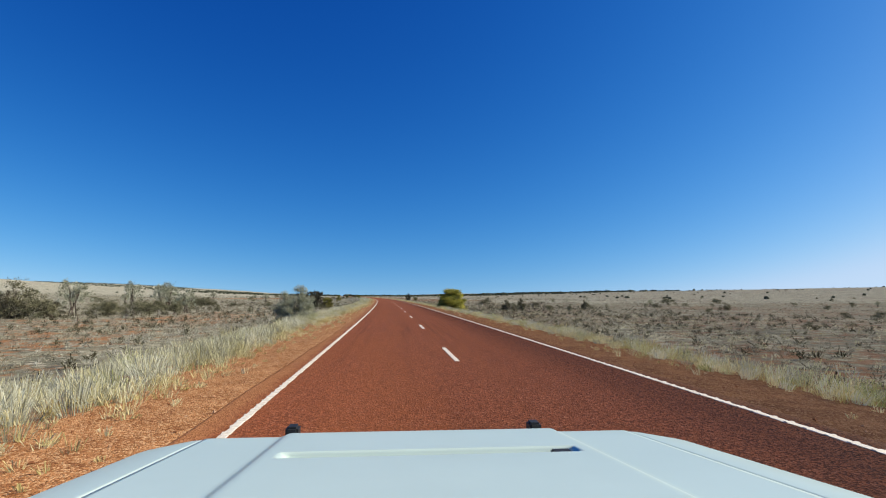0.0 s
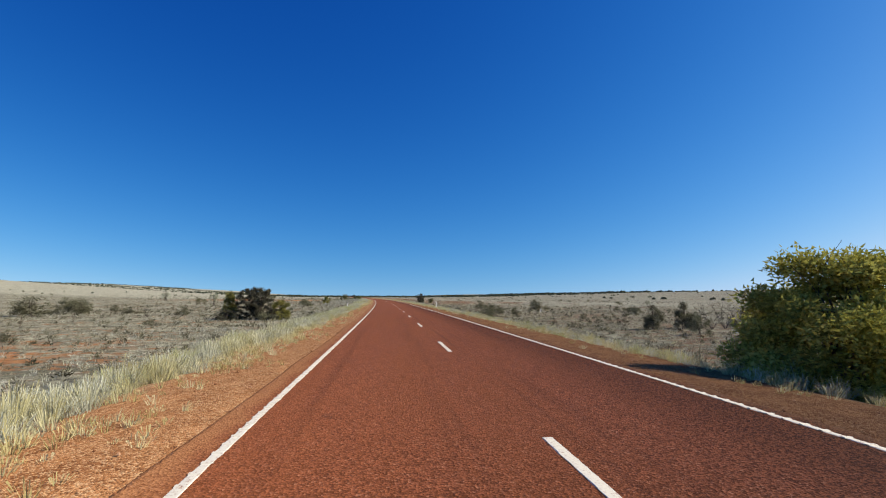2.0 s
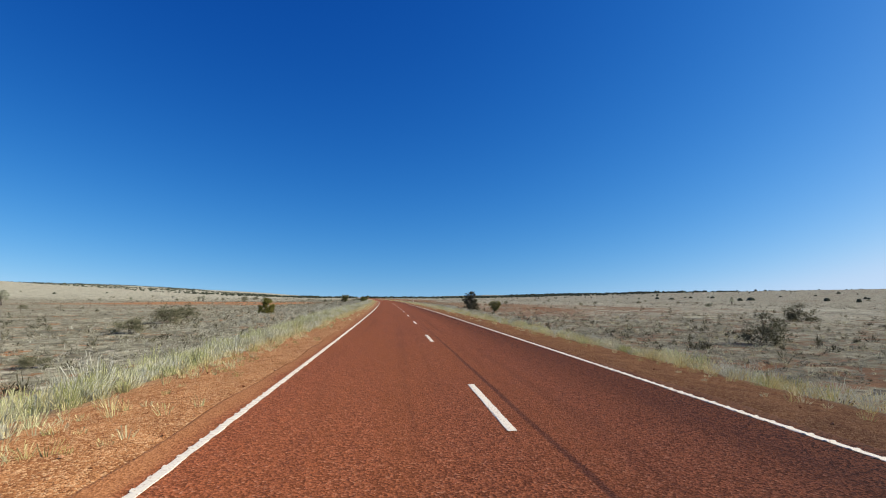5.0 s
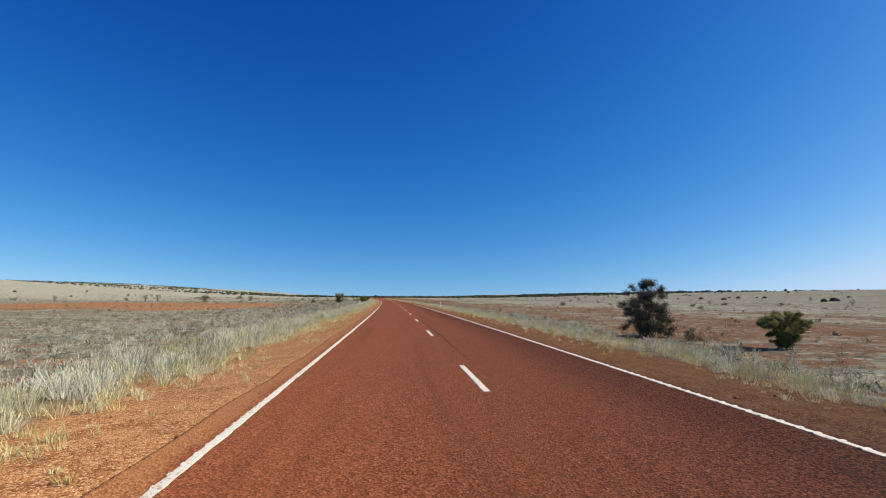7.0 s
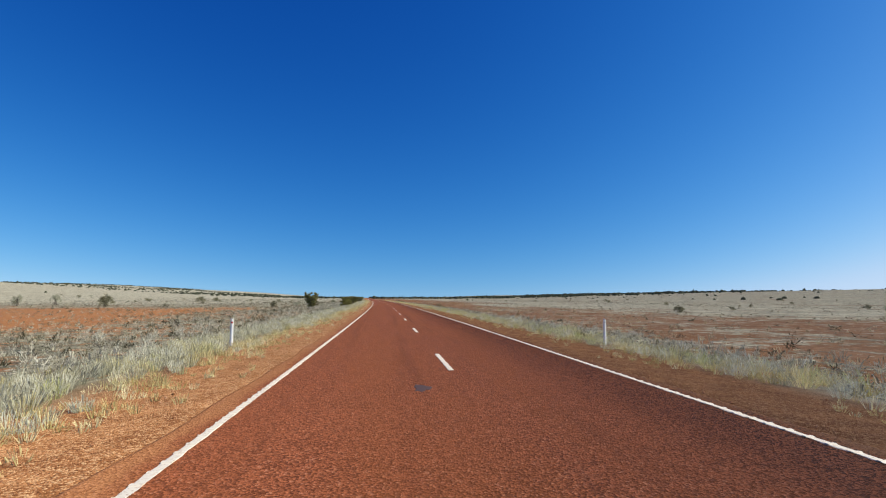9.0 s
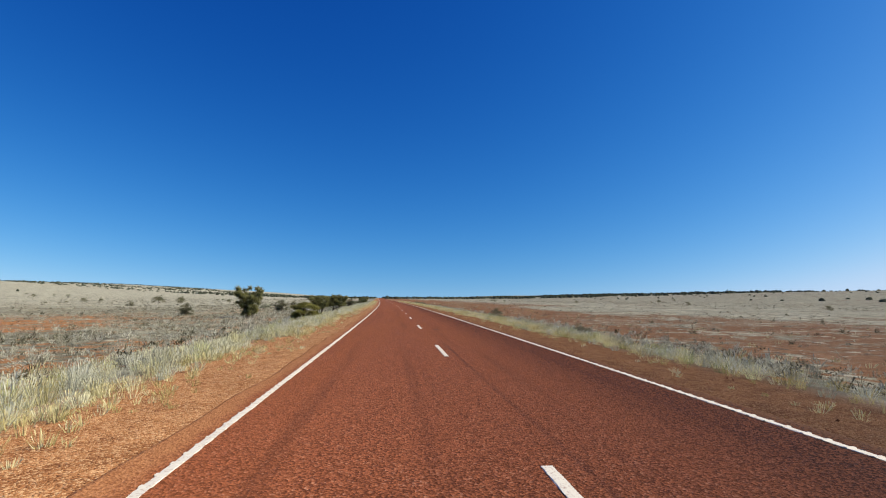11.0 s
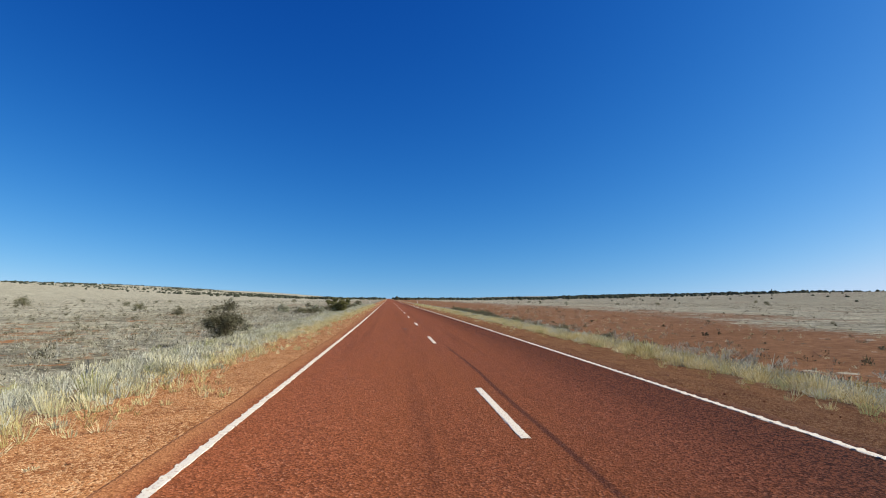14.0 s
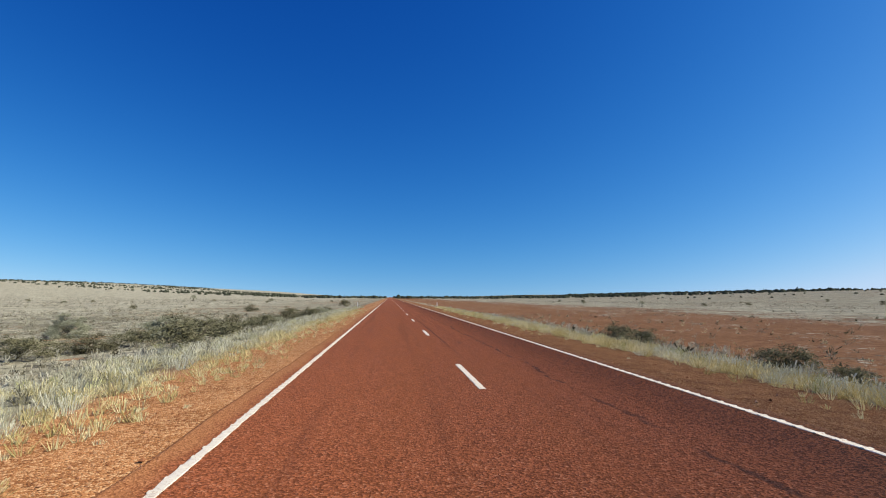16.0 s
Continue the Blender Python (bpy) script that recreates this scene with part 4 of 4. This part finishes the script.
def build_named_shrubs():
    """Those that pass close by."""
    first = set()

    def put(kind, s, u, w, h, label="", group=""):
        if kind not in first:                      # the pattern itself is the first of its kind
            first.add(kind)
            K[kind].matrix_basis = at(K[kind], s, u, w, h)
            tagged(K[kind], label, "", group)
        else:
            plant(K[kind], s, u, w, h, label, group)

    put("wattle", 80.3, 8.5, 5.2, 3.7)
    put("wattle_dull", 430.7, -9.4, 3.5, 1.85)
    put("pale", 43.3, -9.2, 4.0, 3.4)
    put("spread", 150.5, -21.5, 7.0, 5.2)
    put("wattle_dull", 150.0, -17.3, 3.6, 3.3, "yellow-green bush beside a larger dark one")
    put("dark", 149.0, -18.2, 3.2, 1.9, "low dark scrub at the foot of a larger bush")
    put("dark", 147.0, -24.5, 4.0, 1.8, "dark scrub beside a larger bush")
    put("dark_tree", 275.8, 14.9, 4.2, 3.9)
    put("tall", 149.0, -20.4, 4.6, 5.2)
    put("wattle_dull", 149.5, -24.6, 2.6, 4.6, "olive-yellow bush beside a taller dark one")
    put("low", 146.0, -18.6, 3.8, 1.6)
    put("ball", 125.0, 28.3, 2.7, 3.0)
    put("ball", 125.5, 32.3, 2.9, 3.4)
    put("ball", 140.7, 55.0, 2.1, 2.9)
    put("low", 128.0, 40.6, 2.6, 1.6, "dark scrub between dead shrubs")
    put("low", 171.0, 50.0, 3.2, 2.4)
    put("scrub", 151.0, 30.5, 1.8, 1.0)
    put("low", 121.8, 11.6, 2.4, 1.15)
    put("scrub", 119.8, 11.8, 2.1, 1.05, "low grey-brown bush behind the verge")
    put("scrub", 178.0, 22.5, 4.2, 2.1)
    put("low", 170.0, 19.0, 4.4, 3.1, "dark grey-green bush behind the verge grass")
    put("scrub", 174.5, 25.5, 2.6, 1.7)
    put("scrub", 208.0, 24.6, 3.6, 2.7)
    put("scrub", 232.0, 48.0, 5.0, 2.6)
    put("pale", 138.5, 10.2, 1.9, 1.25, "low pale grey bush in the verge")
    put("low", 184.0, 55.0, 3.4, 1.9)
    put("olive", 268.0, 18.1, 2.9, 2.15, "small olive bush with upright stems")
    put("scrub", 272.0, 15.7, 1.3, 1.0)
    put("wattle_dull", 257.7, -20.6, 2.9, 2.7, "rounded olive-yellow bush out on the plain")
    put("ball", 460.0, -30.5, 2.6, 2.0)
    put("olive", 450.0, -19.3, 4.2, 4.4, "large olive bush with a feathery top")
    put("stemmed", 447.3, -10.1, 2.9, 2.8)
    put("stemmed", 456.2, -9.0, 4.0, 2.7)
    put("low", 455.0, -71.0, 5.0, 4.0, "rounded dark tree out on the plain")
    put("ball", 516.6, -10.8, 3.2, 2.5, "dense rounded olive-brown bush beside the verge")
    put("low", 595.0, -51.0, 3.4, 2.2)
    put("low", 620.0, -89.0, 4.4, 3.5)
    put("low", 609.0, -94.0, 6.5, 3.9)
    put("ball", 485.7, -22.2, 3.5, 2.4, "rounded olive-brown bush out on the plain")
    put("low", 415.0, 10.8, 1.5, 0.85, "small dark green bush behind the verge")
    put("pale", 492.0, -13.2, 2.4, 1.0, "low pale grey bush behind the verge grass")
    put("pale", 516.0, -31.6, 3.6, 1.1, "low pale grey bush on the plain")
    put("olive", 558.8, -8.6, 3.9, 2.4, "wide olive bush beside the verge")
    put("low", 579.0, -9.9, 4.6, 1.9)
    put("low", 586.0, -11.5, 4.0, 1.3)
    put("low", 594.0, -11.0, 4.0, 1.2)
    put("pale", 591.5, -22.4, 2.9, 1.8, "grey-green bush on the pale paddock")
    put("low", 630.0, -15.4, 3.6, 1.7)
    put("low", 700.0, -14.0, 4.4, 2.6)
    for s, u, w, h in ((582.5, 10.9, 3.0, 1.5), (579.6, 10.6, 2.6, 1.25), (570.5, 10.7, 2.7, 1.3), (568.4, 11.0, 1.8, 0.95), (562.6, 10.3, 2.5, 1.3), (561.0, 10.7, 2.0, 1.1), (558.3, 10.6, 1.7, 0.95), (556.9, 10.3, 1.9, 1.1), (554.4, 10.4, 2.0, 1.15), (552.9, 10.5, 2.3, 1.3), (551.4, 10.2, 2.0, 1.25), (549.9, 10.7, 2.1, 1.3), (548.2, 10.9, 1.8, 0.95)):
        put("low", s, u, w, h, "rounded dark green bush behind the verge")
    for k in range(15):                             # a ragged hedge of scrub that runs towards the road
        f = k / 14
        put(("low", "scrub", "pale")[(0, 1, 0, 2, 1)[k % 5]], 579 + 50 * f + random.uniform(-1, 1), -16.5 + 5.6 * f + random.uniform(-0.7, 0.7), random.uniform(2.6, 4.2), random.uniform(1.0, 1.6), "grey-green bush in a long hedge of scrub")
    put("scrub", 574.8, 14.6, 0.8, 0.6)
    put("open", 168.0, -77.0, 6.8, 8.8)
    put("open", 161.0, -66.5, 6.2, 8.0)
    put("open", 114.0, -46.5, 6.0, 7.0)
    put("scrub", 70.5, -48.3, 6.4, 5.6, "tall grey-brown bush in a row of scrub")
    put("low", 71.0, -45.2, 4.6, 3.7)
    put("dark", 72.0, -50.8, 5.4, 4.2, "dark scrub in a dense clump")
    put("dark", 74.5, -46.2, 3.8, 2.6, "dark scrub in a dense clump")
    for s, u, w, h in ((88.0, -45.8, 4.4, 3.2), (90.5, -42.9, 4.2, 3.5), (89.0, -40.2, 4.6, 3.0), (92.0, -37.3, 3.6, 3.0)):
        put("low", s, u, w, h)
    put("open", 102.0, -39.0, 4.7, 5.2)
    for s, u, w, h in ((449.0, 11.6, 1.6, 0.85), (452.0, 11.2, 1.5, 0.75), (446.5, 12.4, 1.4, 0.75), (513.0, 9.9, 1.5, 0.75), (519.5, 9.6, 1.7, 0.85), (521.2, 9.9, 1.3, 0.7), (526.0, 10.0, 1.5, 0.75), (532.0, 9.7, 1.8, 0.9), (533.8, 10.0, 1.4, 0.75), (540.0, 9.9, 1.6, 0.8)):
        put("low", s, u, w, h, "low dark green bush behind the verge")
    put("scrub", 468.0, 16.6, 2.6, 1.3)
    put("open", 90.0, -52.0, 6.2, 6.8)
    put("low", 96.0, -50.0, 7.2, 3.2)
    put("low", 108.0, -46.9, 6.2, 3.4)
    put("scrub", 118.0, -48.0, 7.2, 3.2)
    put("low", 131.0, -50.0, 6.5, 3.2)
    put("scrub", 158.0, -57.0, 8.1, 3.6)
    put("scrub", 170.0, -56.0, 6.5, 3.1)
    put("scrub", 118.0, -38.0, 2.1, 1.8)
    put("scrub", 111.0, -29.4, 1.4, 1.15)
    put("low", 153.0, 61.0, 3.1, 2.7)
    put("low", 119.5, 42.4, 1.7, 2.2)
    put("low", 116.0, 28.0, 2.5, 2.6)
    put("low", 211.0, 124.0, 8.6, 3.8)
    put("low", 225.0, 158.0, 5.4, 3.3)
    put("low", 153.0, 15.0, 3.2, 2.1, "brown-grey rounded bush behind the verge grass")
    put("scrub", 203.0, 39.8, 6.4, 2.4)
    put("open", 307.0, -92.0, 5.4, 4.3)
    put("low", 218.0, -22.3, 3.2, 1.7)
    put("open", 222.0, -48.5, 3.4, 4.5)
    put("low", 195.0, -32.0, 1.9, 1.2)
    put("low", 231.0, -24.8, 4.4, 2.3)
    put("low", 200.0, -18.0, 1.8, 0.85)
    put("low", 241.0, -58.0, 4.1, 2.5)
    put("low", 171.6, -58.7, 7.2, 3.6)
    put("scrub", 171.0, -47.9, 4.7, 1.6)
    put("scrub", 165.0, -36.8, 3.2, 1.9)
    put("low", 239.0, -25.8, 4.2, 2.2)
    build_dead_shrub(126.0, 36.0, 2.9)
    build_dead_shrub(127.0, 38.4, 3.1)
    build_dead_shrub(113.4, 30.7, 3.0)
    build_dead_shrub(160.0, -40.5, 1.6)


def build_scattered_scrub():
    """Scrub over the plain, thick where the drive begins and thin later on."""
    K["speck"].matrix_basis = at(K["speck"], 320, 96, 3.0, 1.6)
    tagged(K["speck"], "", "", "scrub on the plain")
    made = 0
    while made < 220:
        s, side = random.uniform(20, 900), random.choice((-1, 1))
        a = 22 + 330 * random.random() ** 1.4
        thick = 1.0 if s < 225 else (0.22 if s < 400 else 0.32)
        if side > 0 and a < 75:
            thick *= 0.25 if s > 225 else 0.45
        if side < 0 and 240 < s < 400 and a < 90:
            thick *= 0.1
        if random.random() > thick or (s < 150 and a < 42):
            continue
        kind = random.choice(("speck", "speck", "speck", "speck", "scrub", "open") if a > 60 else ("low", "scrub", "scrub"))
        w = random.uniform(1.0, 3.4) * (1.3 if a > 60 else 1)
        h = w * random.uniform(0.45, 0.75) if kind != "open" else w * random.uniform(0.9, 1.3)
        plant(K[kind], s, side * a, w, h, {"open": "open-crowned small tree out on the plain"}.get(kind, ""), "scrub on the plain")
        made += 1


def build_far_woods():
    """A thin dark line of far trees along the horizon, and single ones on the low rises."""
    n = 7000
    s = 1500 + 1300 * RNG.random(n) ** 0.7
    u = RNG.uniform(-1300, 1900, n)
    k = (clump(s, u, 420, 3) > 0.22) & (np.abs(u) > 14)
    h = RNG.uniform(3.4, 6.4, n) * (0.55 + 0.75 * clump(s, u, 260, 6)) * (1 - 0.45 * step(-u, 150, 600))
    s2, u2 = RNG.uniform(300, 2200, 280), RNG.uniform(280, 1500, 280) * np.where(RNG.random(280) < 0.25, -1, 1)
    s, u, h = np.concatenate([s[k], s2]), np.concatenate([u[k], u2]), np.concatenate([h[k], RNG.uniform(1.3, 2.8, 280)])
    far_crowns("far_woods", s, u, h, h * RNG.uniform(1.3, 2.4, len(s)), 2, 0.22, M_FARLEAF, "thin dark line of far low trees")


# ---- roadside furniture ----
def build_guide_post(s, u, reflector, label):
    root = tagged(new("guide_post"), label, "guide post", "guide posts along the road")
    bm = bmesh.new()
    # a thin curved blade: wide towards the road, slightly bowed, with a sloped top
    n = 7
    lo, hi = [], []
    for j in range(n):
        f = j / (n - 1) * 2 - 1
        for z, ring in ((-0.15, lo), (0.97 - 0.025 * f, hi)):
            ring.append((bm.verts.new((0.055 * f, 0.018 * f * f, z)), bm.verts.new((0.055 * f, 0.018 * f * f + 0.008, z))))
    for j in range(n - 1):
        bm.faces.new((lo[j][0], lo[j + 1][0], hi[j + 1][0], hi[j][0]))
        bm.faces.new((lo[j + 1][1], lo[j][1], hi[j][1], hi[j + 1][1]))
        bm.faces.new((hi[j][0], hi[j + 1][0], hi[j + 1][1], hi[j][1]))
    for j, back in ((0, False), (n - 1, True)):
        quad = (lo[j][0], hi[j][0], hi[j][1], lo[j][1])
        bm.faces.new(quad[::-1] if back else quad)
    part("blade", bm, M_POST, root)
    bm = bmesh.new()
    bmesh.ops.create_cone(bm, cap_ends=True, segments=20, radius1=0.035, radius2=0.032, depth=0.008, matrix=pose(0, -0.006, 0.84, 90, 0, 0))
    part("reflector", bm, reflector, root, "round reflector near the top")
    root.matrix_basis = at(root, s, u, 1, 1, math.degrees(turn_of(s)) + random.uniform(-8, 8), 0)
    return root


M_RED = plain_material("red_reflector", (0.45, 0.02, 0.02), 0.25)
M_CLEAR = plain_material("white_reflector", (0.6, 0.6, 0.6), 0.2)


def build_posts():
    for s, u, m, side in ((138.0, -6.7, M_RED, "red"), (153.4, 6.6, M_CLEAR, "white"), (332.4, -6.9, M_RED, "red"), (332.2, 7.0, M_CLEAR, "white"), (655, -7.6, M_RED, "red"), (655, 7.6, M_CLEAR, "white")):
        build_guide_post(s, u, m, "slim white plastic guide post with a %s reflector in the verge" % side)
    ob = build_guide_post(190.0, 36.0, M_CLEAR, "white marker post standing out on the plain")


# ---- the white vehicle the drive starts in: its front end, standing at the start ----
M_CAR = plain_material("white_car_paint", (0.50, 0.60, 0.535), 0.28, 0.0, 3.0, 0.04)
M_BLACK = plain_material("black_rubber", (0.02, 0.02, 0.02), 0.6)
M_GLASSY = plain_material("clear_lamp_lens", (0.55, 0.58, 0.6), 0.1)
M_STEEL = plain_material("grey_steel_rim", (0.45, 0.45, 0.46), 0.35, 0.8)
CAR_X = float(axis(0, CAM_U[0][1])[0]) + 0.115


def sheet(name, us, vs, place, material, parent, label="", smooth=True):
    """A pressed panel: place(u, v) gives x, y, z over a grid of u, v."""
    v = [place(a, b) for b in vs for a in us]
    ob = new(name, mesh_from(name, v, grid_faces(len(vs), len(us)), material, smooth=smooth))
    ob.parent = parent
    tagged(ob, label)
    return ob


def thicken(ob, depth):
    solid = ob.modifiers.new("thickness", "SOLIDIFY")
    solid.thickness, solid.offset = depth, -1
    return ob


def hood_z(x, y):
    side = abs(x)
    z = 1.162 - 0.105 * (y - 0.9)
    z += 0.012 * float(step(-side, -0.475, -0.44))                    # raised middle
    z -= 0.20 * float(step(y, 1.70, 1.98))
    return z


def build_vehicle():
    car = tagged(new("four_wheel_drive"), "front end of a clean white four-wheel drive with a long bonnet", "car")
    car.matrix_basis = pose(CAR_X, -0.12, 0)
    span = np.linspace(-1, 1, 121)
    half = lambda y: 0.71 - 0.08 * float(step(y, 1.70, 1.86))

    def hood_at(a, y):
        x = a * half(y)
        z = hood_z(x, y)
        # the long air slot across the raised middle
        slot = float(step(-abs(x), -0.40, -0.385)) * float(step(y, 1.29, 1.305)) * (1 - float(step(y, 1.36, 1.372)))
        return x, y, z - 0.022 * slot

    ys = np.unique(np.concatenate([np.linspace(0.45, 1.26, 18), np.linspace(1.275, 1.39, 26), np.linspace(1.41, 1.86, 20)]))
    thicken(sheet("bonnet", np.unique(np.concatenate([span, [-0.66, -0.63, 0.63, 0.66]])), ys, hood_at, M_CAR, car), 0.02)
    for side in (-1, 1):
        def guard_at(a, y, side=side):
            inner = half(y) + 0.006
            x = inner + a * (0.875 - 0.16 * float(step(y, 1.55, 1.88)) - inner)
            return side * x, y, hood_z(inner, y) - 0.004 - 0.015 * a ** 2 - 0.46 * float(step(a, 0.86, 1.0))
        us = np.concatenate([np.linspace(0, 0.8, 8), np.linspace(0.84, 1, 12)])
        thicken(sheet("guard", us if side > 0 else us[::-1], np.linspace(0.45, 1.84, 30), guard_at, M_CAR, car), 0.02)
        bm = bmesh.new()
        bmesh.ops.create_cone(bm, cap_ends=True, segments=40, radius1=0.38, radius2=0.38, depth=0.25, matrix=pose(side * 0.74, 1.15, 0.38, 0, 90, 0))
        bmesh.ops.bevel(bm, geom=[e for e in bm.edges if len(e.link_faces) == 2 and any(len(f.verts) > 8 for f in e.link_faces)], offset=0.04, segments=3, affect="EDGES")
        wheel = part("tyre", bm, M_BLACK, car, "black rubber tyre")
        bm = bmesh.new()
        bmesh.ops.create_cone(bm, cap_ends=True, segments=32, radius1=0.22, radius2=0.22, depth=0.265, matrix=pose(side * 0.74, 1.15, 0.38, 0, 90, 0))
        part("rim", bm, M_STEEL, wheel, "grey steel rim")
        bm = bmesh.new()
        bmesh.ops.create_cube(bm, size=1, matrix=Matrix.Translation((side * 0.53, 1.87, 0.84)) @ Matrix.Diagonal((0.26, 0.10, 0.17, 1)))
        bmesh.ops.bevel(bm, geom=bm.edges[:], offset=0.03, segments=3, affect="EDGES")
        part("headlight", bm, M_GLASSY, car, "clear headlight")
        bm = bmesh.new()
        bmesh.ops.create_cube(bm, size=1, matrix=Matrix.Translation((side * 0.43 - 0.02, 1.80, 1.054)) @ Matrix.Diagonal((0.044, 0.06, 0.075, 1)))
        bmesh.ops.bevel(bm, geom=bm.edges[:], offset=0.008, segments=2, affect="EDGES")
        part("rubber_stop", bm, M_BLACK, car, "small black rubber stop")
    bm = bmesh.new()
    bmesh.ops.create_cube(bm, size=1, matrix=Matrix.Translation((0, 1.86, 0.84)) @ Matrix.Diagonal((0.84, 0.06, 0.22, 1)))
    bmesh.ops.bevel(bm, geom=bm.edges[:], offset=0.02, segments=2, affect="EDGES")
    part("grille", bm, M_BLACK, car, "black grille")
    bm = bmesh.new()
    bmesh.ops.create_cube(bm, size=1, matrix=Matrix.Translation((0, 1.88, 0.58)) @ Matrix.Diagonal((1.52, 0.22, 0.26, 1)))
    bmesh.ops.bevel(bm, geom=bm.edges[:], offset=0.05, segments=3, affect="EDGES")
    part("bumper", bm, M_CAR, car)
    bm = bmesh.new()
    bmesh.ops.create_cube(bm, size=1, matrix=Matrix.Translation((0, 1.10, 0.62)) @ Matrix.Diagonal((1.10, 1.30, 0.30, 1)))
    part("chassis", bm, M_BLACK, car)
    # a black block added for the shade at the end of the air slot
    bm = bmesh.new()
    bmesh.ops.create_cube(bm, size=1, matrix=Matrix.Translation((0.362, 1.335, hood_z(0.36, 1.335) - 0.013)) @ Matrix.Diagonal((0.055, 0.05, 0.012, 1)))
    bmesh.ops.bevel(bm, geom=bm.edges[:], offset=0.004, segments=2, affect="EDGES")
    part("slot_shade", bm, M_BLACK, car, "small black block standing for the shade in the air slot")


def build_fence():
    """Steel pickets and plain wire along the far side of the left paddock."""
    fence = tagged(new("fence"), "long stock fence of rusty steel pickets and thin wire", "fence")
    line = lambda s: -29.5 - 0.13 * (s - 40)
    bm = bmesh.new()
    profile = ((0.0, 0.028), (-0.024, -0.012), (0.0, -0.004), (0.024, -0.012))
    lo = [bm.verts.new((x, y, -0.2)) for x, y in profile]
    hi = [bm.verts.new((x, y, 1.25)) for x, y in profile]
    for j in range(4):
        bm.faces.new((lo[j], lo[(j + 1) % 4], hi[(j + 1) % 4], hi[j]))
    bm.faces.new(hi)
    first = part("picket", bm, M_RUST, fence)
    stations = np.arange(14, 800, 13.0)
    for k, s in enumerate(stations):
        ob = first if k == 0 else new("picket", first.data)
        ob.parent = fence
        x, y, z = spot(s, line(s))
        ob.matrix_basis = pose(x, y, z, random.uniform(-3, 3), random.uniform(-3, 3), random.uniform(-20, 20))
    for level in (0.35, 0.7, 1.1):
        bm = bmesh.new()
        rings = []
        for s in stations:
            x, y, z = spot(s, line(s))
            rings.append([bm.verts.new((x + 0.004 * math.cos(q), y, z + level + 0.004 * math.sin(q))) for q in (0, 2.1, 4.2)])
        for p, q in zip(rings, rings[1:]):
            for j in range(3):
                bm.faces.new((p[j], p[(j + 1) % 3], q[(j + 1) % 3], q[j]))
        part("wire", bm, M_RUST, fence)


M_RUST = plain_material("rusty_steel", (0.16, 0.10, 0.07), 0.7, 0.3)


def build_tar_patches():
    """Small irregular spills of black bitumen on the seal."""
    for s0, u0, wide, long in ((321.9, -0.75, 0.16, 0.34), (512.5, -0.8, 0.17, 0.30)):
        bm = bmesh.new()
        rings = []
        for scale, lift in ((1.0, -0.002), (0.8, 0.004), (0.4, 0.005)):
            ring = []
            for j in range(18):
                q = j / 18 * 2 * math.pi
                k = scale * (1 + 0.22 * math.sin(3 * q + s0) + 0.14 * math.sin(7 * q))
                x, y = axis(s0 + math.sin(q) * long * k, u0 + math.cos(q) * wide * k)
                ring.append(bm.verts.new((float(x), float(y), crown(u0) + lift)))
            rings.append(ring)
        for lo, hi in zip(rings, rings[1:]):
            for j in range(18):
                bm.faces.new((lo[j], lo[(j + 1) % 18], hi[(j + 1) % 18], hi[j]))
        bm.faces.new(rings[-1])
        tagged(part("tar_patch", bm, M_TAR), "small irregular black bitumen spill on the red road", "tar patch")


M_TAR = plain_material("old_black_bitumen", (0.085, 0.045, 0.034), 0.75, 0.0, 40.0, 0.5)

build_ground()
build_road()
build_tar_patches()
build_edge_line("edge_line_left", -LANE)
build_edge_line("edge_line_right", LANE)
build_dashes()
build_verge_grass()
build_gravel()
build_low_cover()
K.update(build_patterns())
build_named_shrubs()
build_scattered_scrub()
build_far_woods()
build_posts()
build_vehicle()
build_fence()
